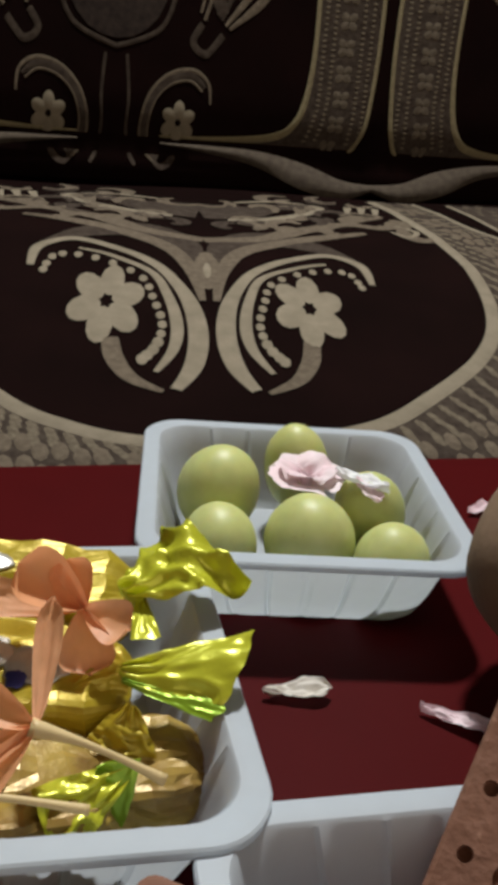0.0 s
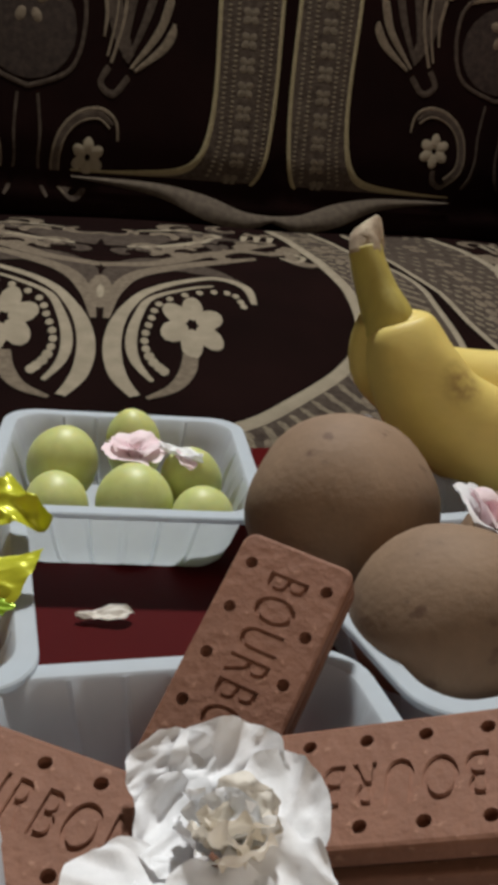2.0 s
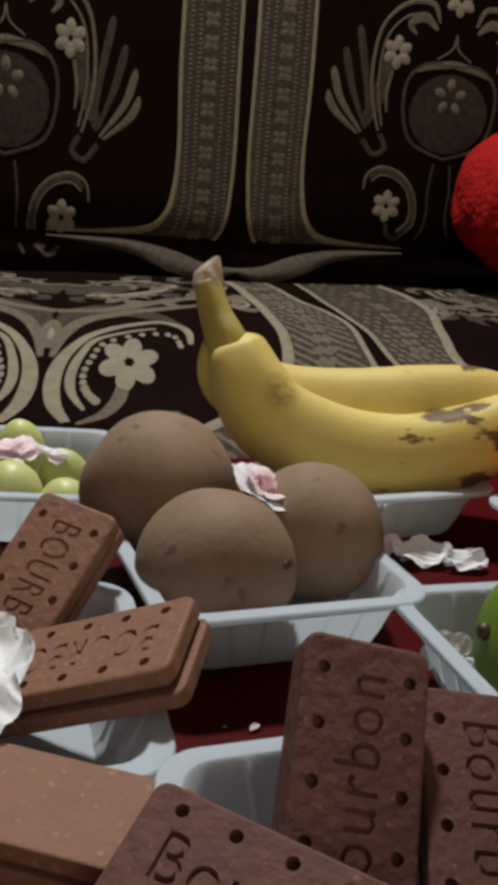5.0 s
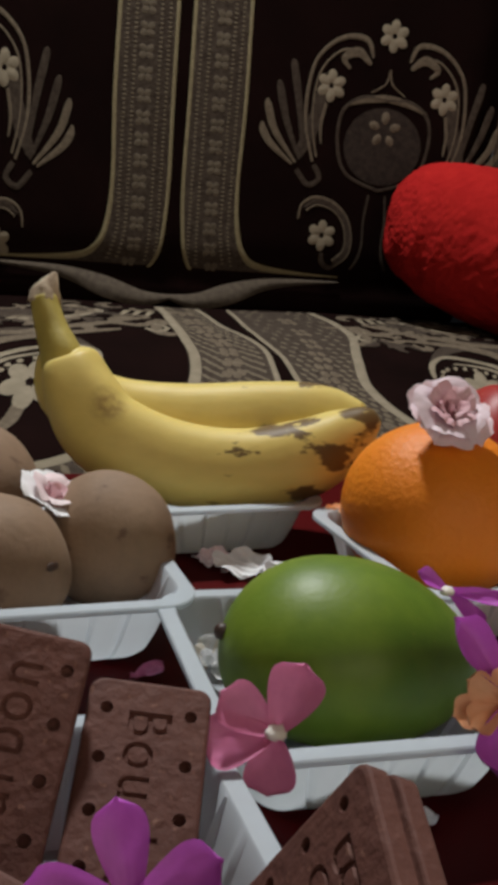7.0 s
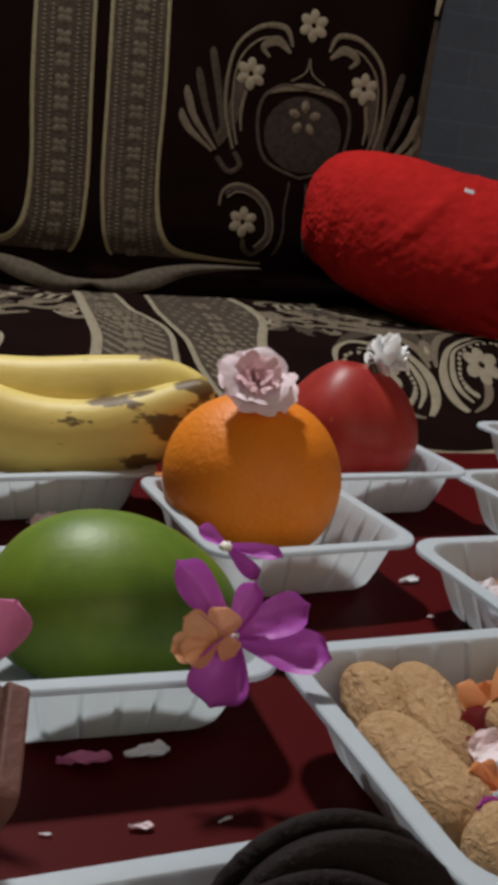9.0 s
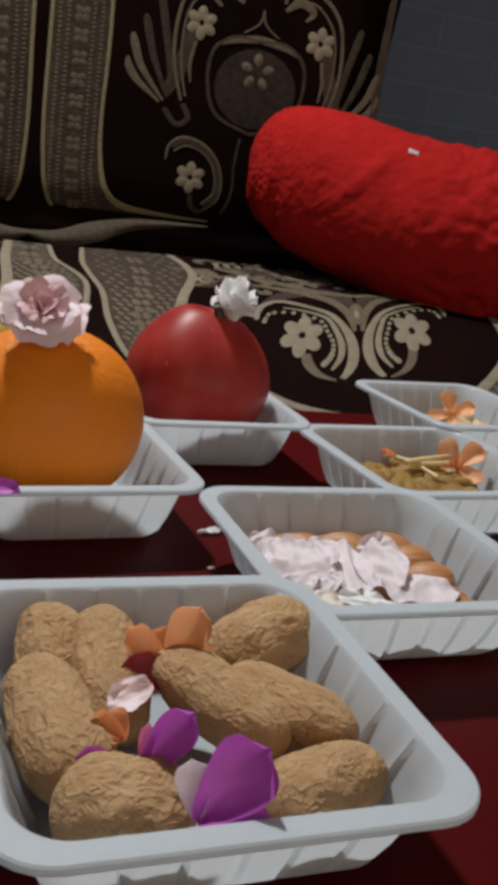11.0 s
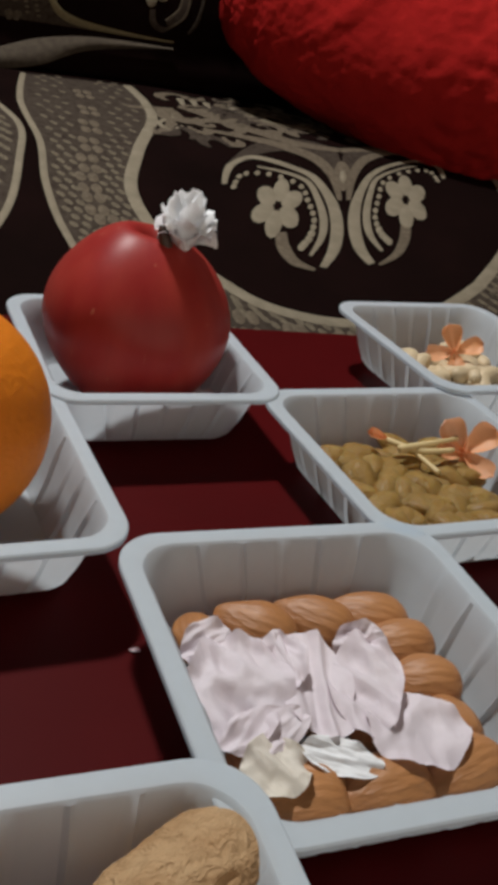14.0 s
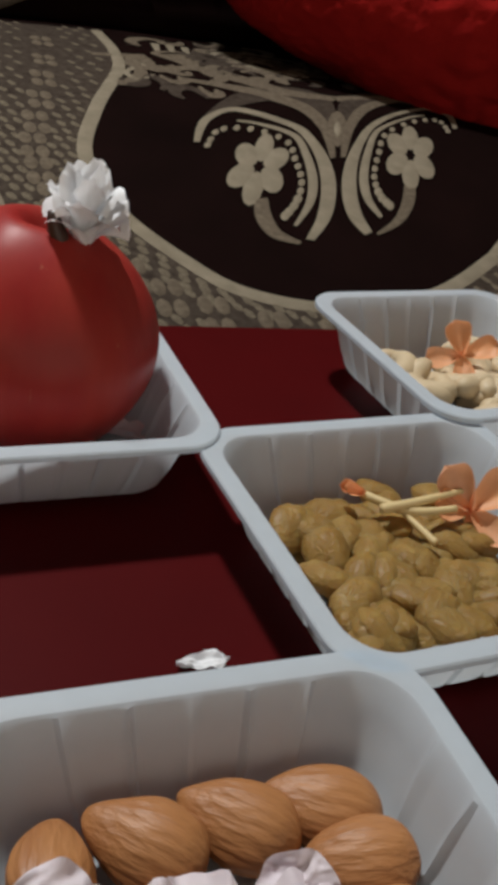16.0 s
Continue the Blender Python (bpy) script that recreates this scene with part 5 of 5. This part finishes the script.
bm = bmesh.new()
tube(bm, catmull([(0.0085, -0.003, 0, 0.0010), (0.0078, -0.0005, 0, 0.0034), (0.004, 0.0035, 0, 0.0044), (-0.001, 0.0040, 0, 0.0042), (-0.006, 0.0015, 0, 0.0040), (-0.0085, -0.003, 0, 0.0030), (-0.009, -0.0045, 0, 0.0008)], 20), 14)
CASHEWS = finish(bm, "cashew_nut", CASHEW)
M = tray_pose("cashew")
for k in range(26):
    a, b = RNG.uniform(-0.023, 0.023), RNG.uniform(-0.029, 0.029)
    ob = new("cashew_nut", CASHEWS)
    ob.matrix_basis = M @ pose(a, b, 0.0048 + 0.0042 * (k // 13), RNG.uniform(-25, 25), RNG.uniform(-25, 25), RNG.uniform(0, 360))
    tagged(ob, "pale curved cashew nut in the white tray", "cashew", "cashew nuts in the tray")


def date_mesh(seed, half, r):
    def shape(d):
        o = Vector((seed * 4.0, 0, 0))
        net = 0.3 - abs(noise.noise(d * 6 + o)) * 1.4 + 0.5 * (0.3 - abs(noise.noise(d * 13 + o)))
        k = 1.0 + 0.13 * noise.noise(d * 1.2 + o) + 0.06 * noise.noise(d * 3 + o) + 0.05 * net + 0.02 * noise.noise(d * 26 + o)
        body = (1 - abs(d.x) ** 3.2) ** 0.5 / max(1e-4, math.sqrt(1 - d.x * d.x)) if abs(d.x) < 0.999 else 1.0
        return Vector((d.x * half * (0.95 + 0.05 * k), d.y * r * k * body, d.z * r * 0.86 * k * body))
    bm = bmesh.new()
    ball(bm, (1, 1, 1), shape, 96, 72)
    return finish(bm, "dried_date", DATE)


for k, (x, y, z, turn, tip, half, r) in enumerate(((0.5435, 0.3440, 0.0175, -76, 16, 0.0140, 0.0083), (0.5585, 0.3390, 0.0165, -74, 14, 0.0215, 0.0092), (0.5510, 0.3160, 0.0155, -63, 6, 0.0225, 0.0100), (0.5940, 0.3625, 0.0165, 40, -12, 0.0180, 0.0112), (0.5850, 0.3285, 0.0185, -38, 8, 0.0195, 0.0088),
                                                  (0.6010, 0.3340, 0.0145, -26, 4, 0.0185, 0.0095), (0.5690, 0.2915, 0.0145, 10, 0, 0.0140, 0.0112), (0.6080, 0.3070, 0.0140, 43, 0, 0.0165, 0.0095))):
    ob = new("dried_date", date_mesh(k, half, r))
    ob.matrix_basis = pose(x, y, z, 0, tip, turn)
    tagged(ob, "wrinkled tan dried date lying in the white tray", "date", "dried dates in the tray")


# ---- biscuits ----
BISCUIT = material("chocolate_biscuit", (0.265, 0.122, 0.073), 0.75, (0.21, 0.092, 0.055), 90, 0.9, 0.6, 330, spots=(0.33, 0.17, 0.11), spot_scale=330, spot_size=0.34)
DARKB = material("dark_chocolate_biscuit", (0.140, 0.050, 0.034), 0.75, (0.095, 0.032, 0.023), 90, 0.9, 0.7, 300, spots=(0.20, 0.09, 0.06), spot_scale=330, spot_size=0.33)
FILLING = material("chocolate_cream", (0.10, 0.042, 0.026), 0.6, (0.08, 0.03, 0.02), 90, 0.8, 0.4, 400)
COOKIE = material("black_cookie", (0.016, 0.010, 0.009), 0.8, (0.010, 0.006, 0.006), 90, 0.8, 0.7, 700, specular=0.2)
PW, PL, PT = 0.0265, 0.0580, 0.0042


def letters(text, size, depth):
    """The text as a solid mesh, centred, in its own plane."""
    cu = bpy.data.curves.new("letters", "FONT")
    cu.body, cu.size, cu.extrude, cu.align_x, cu.align_y = text, size, depth, "CENTER", "CENTER"
    cu.space_character = 1.12
    ob = new("letters", cu)
    bpy.context.view_layer.update()
    me = bpy.data.meshes.new_from_object(ob.evaluated_get(bpy.context.evaluated_depsgraph_get()))
    bpy.data.objects.remove(ob)
    return me


def wafer_mesh(text, turn, skin):
    """A rounded biscuit plate with pressed-in word and docking holes on its upper side."""
    bm = bmesh.new()
    box(bm, (-PW / 2, -PL / 2, -PT), (PW / 2, PL / 2, 0))
    up = [e for e in bm.edges if abs(e.verts[0].co.z - e.verts[1].co.z) > PT / 2]
    bmesh.ops.bevel(bm, geom=up, offset=0.0030, segments=4, affect="EDGES", profile=0.5)
    rim = [e for e in bm.edges if e.verts[0].co.z > -1e-6 and e.verts[1].co.z > -1e-6]
    bmesh.ops.bevel(bm, geom=rim, offset=0.0009, segments=2, affect="EDGES", profile=0.5)
    plate = new("plate", finish(bm, "wafer", skin, False))
    cut = bmesh.new()
    for s in (-1, 1):
        for k in range(5):
            r = bmesh.ops.create_cone(cut, cap_ends=True, segments=12, radius1=0.0012, radius2=0.0017, depth=0.005)
            bmesh.ops.translate(cut, verts=r["verts"], vec=(s * 0.0090, -0.0220 + 0.0110 * k, 0.0008))
    pits = new("pits", finish(cut, "pits", skin, False))
    me = letters(text, 0.0095, 0.0008)
    xs, ys = [v.co.x for v in me.vertices], [v.co.y for v in me.vertices]
    word = new("word", me)
    word.matrix_basis = pose(0, 0, 0, 0, 0, turn) @ Matrix.Diagonal((0.044 / (max(xs) - min(xs)), 0.0094 / (max(ys) - min(ys)), 1, 1))
    for tool in (pits, word):
        mod = plate.modifiers.new("cut", "BOOLEAN")
        mod.operation, mod.solver, mod.object = "DIFFERENCE", "EXACT", tool
    bpy.context.view_layer.update()
    me = bpy.data.meshes.new_from_object(plate.evaluated_get(bpy.context.evaluated_depsgraph_get()))
    me.name = "wafer"
    for ob in (plate, pits, word):
        bpy.data.objects.remove(ob)
    return me


def plain_mesh(skin):
    bm = bmesh.new()
    box(bm, (-PW / 2, -PL / 2, -PT), (PW / 2, PL / 2, 0))
    up = [e for e in bm.edges if abs(e.verts[0].co.z - e.verts[1].co.z) > PT / 2]
    bmesh.ops.bevel(bm, geom=up, offset=0.0030, segments=4, affect="EDGES", profile=0.5)
    bmesh.ops.bevel(bm, geom=[e for e in bm.edges if e.is_convex], offset=0.0006, segments=2, affect="EDGES", profile=0.5)
    return finish(bm, "wafer", skin, False)


UPPER, MIXED = wafer_mesh("BOURBON", -90, BISCUIT), wafer_mesh("Bourbon", -90, DARKB)
PLATE, DARKPLATE = plain_mesh(BISCUIT), plain_mesh(DARKB)
bm = bmesh.new()
box(bm, (-PW / 2 + 0.0016, -PL / 2 + 0.0016, -PT - 0.0018), (PW / 2 - 0.0016, PL / 2 - 0.0016, -PT + 0.0001), 0.0005)
CREAMFILL = finish(bm, "cream", FILLING)


def biscuit(centre, right, up, top=UPPER, label="", skew=0.0):
    """A cream sandwich biscuit; centre of its upper face, the way across it and the way along it."""
    u = Vector(up).normalized()
    r = Vector(right)
    r = (r - u * r.dot(u)).normalized()
    n = r.cross(u)
    m = Matrix((r, u, n)).transposed().to_4x4()
    m.translation = Vector(centre)
    ob = holder("biscuit", m, label or "brown chocolate sandwich biscuit stamped with its name", "biscuit", "chocolate biscuits")
    for name, me, shift in (("upper_wafer", top, (0, 0, 0)), ("cream_layer", CREAMFILL, (skew * 0.5, 0, 0)), ("lower_wafer", DARKPLATE if top is MIXED else PLATE, (skew, skew, -PT - 0.0018))):
        p = new(name, me)
        p.parent = ob
        p.matrix_basis = Matrix.Translation(shift)
    return ob


biscuit((0.3085, 0.3815, 0.0292), (0.855, -0.484, -0.186), (0.381, 0.638, 0.669))
biscuit((0.3290, 0.3456, 0.0310), (-0.216, -0.937, -0.276), (0.88, -0.25, 0.40), skew=0.0015)
biscuit((0.2705, 0.3405, 0.0250), (0.30, 0.90, 0.30), (-0.94, 0.33, 0.05))
biscuit((0.3310, 0.2985, 0.0250), (0.25, 0.96, 0.05), (-0.97, 0.22, 0.02), PLATE)
biscuit((0.2840, 0.3080, 0.0190), (0.1, 0.99, 0.1), (-0.97, 0.1, 0.0), PLATE)
dark = "brown chocolate sandwich biscuit stamped with its name standing in the tray"
biscuit((0.3920, 0.2965, 0.0335), (-0.98, -0.16, 0.10), (-0.08, -0.688, -0.722), MIXED, dark)
biscuit((0.4195, 0.2990, 0.0250), (0.985, 0.165, 0.0), (0.0, 0.83, 0.555), MIXED, dark)
biscuit((0.4466, 0.2605, 0.0328), (0.27, -0.96, 0.0), (0.45, -0.19, 0.87), MIXED, dark)
biscuit((0.3760, 0.2710, 0.0270), (0.42, 0.80, 0.40), (-0.90, 0.40, 0.10), MIXED, "brown chocolate sandwich biscuit lying across its tray")

# ---- black cookies ----
def cookie(m):
    ob = holder("cookie", m, "round black chocolate cookie standing on edge in its tray", "cookie", "black cookies")
    for z in (-0.0036, 0.0036):
        bm = bmesh.new()
        loops = []
        for r, h in ((0.0005, -0.0020), (0.0215, -0.0020), (0.0236, -0.0012), (0.0240, 0.0), (0.0234, 0.0012), (0.0212, 0.0021), (0.0195, 0.0016), (0.0005, 0.0016)):
            loops.append([Vector((r * (1 + 0.008 * math.cos(36 * g) * (r > 0.02)) * math.cos(g), r * math.sin(g), z + h)) for g in (2 * math.pi * i / 72 for i in range(72))])
        loft(bm, loops)
        part("wafer", bm, COOKIE, ob)
    bm = bmesh.new()
    r = bmesh.ops.create_cone(bm, cap_ends=True, segments=48, radius1=0.0216, radius2=0.0216, depth=0.004)
    part("cream_layer", bm, COOKIE, ob)


cookie(pose(0.5215, 0.2460, 0.0250, 80, 0, 18))
cookie(pose(0.5190, 0.2310, 0.0240, 72, 0, 14))

# ---- wrapped toffees ----
GOLD = material("gold_foil", (0.56, 0.43, 0.030), 0.36, (0.42, 0.30, 0.02), 90, 0.8, 0.4, 200, metal=0.25)
LIME = material("lime_gold_foil", (0.62, 0.62, 0.045), 0.28, (0.52, 0.54, 0.03), 90, 0.6, 0.3, 160, metal=0.28)
GREENF = material("green_foil", (0.33, 0.50, 0.035), 0.32, (0.26, 0.43, 0.02), 90, 0.6, 0.3, 220, metal=0.35)
BROWNF = material("clear_brown_wrap", (0.52, 0.37, 0.07), 0.34, (0.28, 0.16, 0.045), 120, 1.0, 0.4, 260, metal=0.15)
TANF = material("tan_printed_wrap", (0.62, 0.44, 0.14), 0.4, (0.50, 0.32, 0.09), 60, 0.8, 0.3, 220)
PRINT = material("blue_print", (0.03, 0.03, 0.16), 0.4, (0.04, 0.04, 0.20), 60, 0.5)
PALEF = material("silver_print", (0.66, 0.64, 0.58), 0.3, (0.5, 0.45, 0.4), 160, 0.8, 0.5, 260, metal=0.4)


def fan(knot, tip, half, seed, crush=0.25, fold=0.0):
    """A flat, creased wrapper end that opens from its knot towards tip; half: the way from its middle to one side. fold rolls that side over."""
    knot, tip, half = Vector(knot), Vector(tip), Vector(half)
    n = (tip - knot).cross(half).normalized()
    if n.z < 0:
        n = -n
    w = half.length
    o = Vector((seed * 2.3, seed, 0))
    bm = bmesh.new()
    loops = []
    for i in range(24):
        f = i / 23
        row = []
        for j in range(29):
            g = 2 * j / 28 - 1
            q = Vector((f * 2.3, g * 1.0 + 0.4 * f, 0)) + o
            open_out = 0.14 + 0.86 * f ** 0.75
            pleat = 0.16 * w * math.sin(9 * g) * (1 - f) ** 4
            h = pleat + w * crush * ((0.3 - abs(noise.noise(q * 1.1))) * 1.4 + 0.45 * (0.3 - abs(noise.noise(q * 2.3)))) * min(1.0, 0.3 + f)
            roll = max(0.0, g - 0.25) * fold
            side = g - 0.55 * roll
            row.append(knot + (tip - knot) * (f * (1 - 0.06 * g * g) + 0.04 * noise.noise(q * 2.2) * f) + half * side * open_out + n * (h + w * (0.9 * roll * f - 0.25 * g * g * f)))
        loops.append(row)
    loft(bm, loops, closed=False)
    return bm


def toffee(m, size, mat, label, seed, ends=(), prints=()):
    """A wrapped sweet: a crumpled body, its wrapper ends (knot, tip, half width, crush, fold, foil) in the room's axes, and printed patches."""
    ob = holder("toffee", m, label, "candy", "wrapped toffees")
    bm = bmesh.new()
    box(bm, [-v / 2 for v in size], [v / 2 for v in size], 0.0022)
    bmesh.ops.subdivide_edges(bm, edges=bm.edges[:], cuts=7, use_grid_fill=True)
    for v in bm.verts:
        v.co += v.co.normalized() * (0.0012 * noise.noise(v.co * 150 + Vector((seed, 0, 0))) + 0.0034 * (0.25 - abs(noise.noise(v.co * 190 + Vector((0, seed, 0))))))
        pinch = max(0.0, abs(v.co.x) / (size[0] / 2) - 0.72)
        v.co.y *= 1 - 1.5 * pinch
        v.co.z *= 1 - 1.5 * pinch
    part("wrapped_body", bm, mat, ob, smooth=False)
    back = m.inverted()
    for k, (knot, tip, half, crush, fold, foil) in enumerate(ends):
        part("twisted_end", fan(knot, tip, half, seed + 3 * k, crush, fold), foil, ob, "shiny creased foil end", back)
    for x, y, a, b, pm in prints:
        bm = bmesh.new()
        ball(bm, (a, b, 0.0005), lumpy(seed + x * 900, 0.3, 2.5), 20, 8, Matrix.Translation((x, y, size[2] / 2 + 0.0004)))
        part("print", bm, pm, ob, "printed patch")
    return ob


toffee(pose(0.2110, 0.4450, 0.0210, 16, 3, 6), (0.044, 0.020, 0.014), GOLD, "toffee in crumpled yellow-gold foil with a wide open end", 1,
       (((0.2325, 0.4350, 0.0290), (0.2500, 0.4450, 0.0385), (0.0105, -0.0120, -0.001), 0.45, 0.15, LIME), ((0.2355, 0.4370, 0.0290), (0.2390, 0.4235, 0.0265), (0.0030, 0.001, 0.0), 0.2, 0.0, LIME)),
       ((0.002, -0.003, 0.0042, 0.0026, PRINT), (0.002, -0.003, 0.0026, 0.0010, PALEF), (-0.010, 0.002, 0.0050, 0.0030, PALEF)))
toffee(pose(0.2170, 0.4100, 0.0230, 18, 0, 2), (0.041, 0.020, 0.014), GOLD, "toffee in yellow and silver foil with a lime twisted end", 2,
       (((0.2365, 0.4072, 0.0300), (0.2590, 0.4085, 0.0335), (0.0022, 0.0064, 0.0042), 0.22, 0.0, LIME), ((0.2370, 0.4060, 0.0290), (0.2560, 0.4025, 0.0275), (0.0010, 0.0026, 0.0012), 0.25, 0.0, GREENF), ((0.2285, 0.4035, 0.0275), (0.2375, 0.4080, 0.0300), (-0.0015, 0.0025, 0.0035), 0.3, 0.0, GOLD)),
       ((-0.006, 0.001, 0.0055, 0.0040, PALEF), (0.004, -0.001, 0.0060, 0.0045, PALEF), (0.001, -0.004, 0.0022, 0.0026, PRINT), (0.006, 0.003, 0.0020, 0.0014, BROWNF)))
toffee(pose(0.2210, 0.4010, 0.0150, 6, 0, 4), (0.028, 0.014, 0.010), TANF, "toffee in tan printed wrapping under the others", 7, (), ((0.004, -0.003, 0.0030, 0.0006, BROWNF), (-0.004, -0.003, 0.0026, 0.0006, BROWNF)))
toffee(pose(0.2380, 0.3985, 0.0135, 10, -4, 10), (0.030, 0.019, 0.012), BROWNF, "toffee in clear brown and gold wrapping", 3,
       (((0.2395, 0.4010, 0.0275), (0.2385, 0.3965, 0.0205), (0.0065, -0.0005, -0.001), 0.35, 0.0, GOLD), ((0.2290, 0.3950, 0.0200), (0.2340, 0.3920, 0.0170), (0.0015, 0.0030, 0.001), 0.4, 0.0, GOLD)),
       ((0.002, 0.001, 0.0045, 0.0030, GOLD), (-0.006, -0.004, 0.0030, 0.0020, PRINT)))
toffee(pose(0.2200, 0.3840, 0.0165, 10, -2, 18), (0.036, 0.019, 0.013), BROWNF, "toffee in gold and clear brown wrapping with a green end", 4,
       (((0.2410, 0.3885, 0.0235), (0.2300, 0.3765, 0.0195), (0.0035, -0.0030, -0.0055), 0.5, 0.4, LIME), ((0.2360, 0.3865, 0.0245), (0.2425, 0.3860, 0.0200), (0.0012, 0.0015, 0.0062), 0.12, 0.0, GREENF)),
       ((-0.004, 0.0, 0.0060, 0.0040, GOLD),))
toffee(pose(0.1950, 0.3960, 0.0130, 0, 0, 70), (0.042, 0.022, 0.014), BROWNF, "toffee in clear brown wrapping at the bottom", 5)
toffee(pose(0.2050, 0.4240, 0.0125, 0, 0, 30), (0.042, 0.022, 0.014), BROWNF, "toffee in clear brown wrapping under the others", 6)
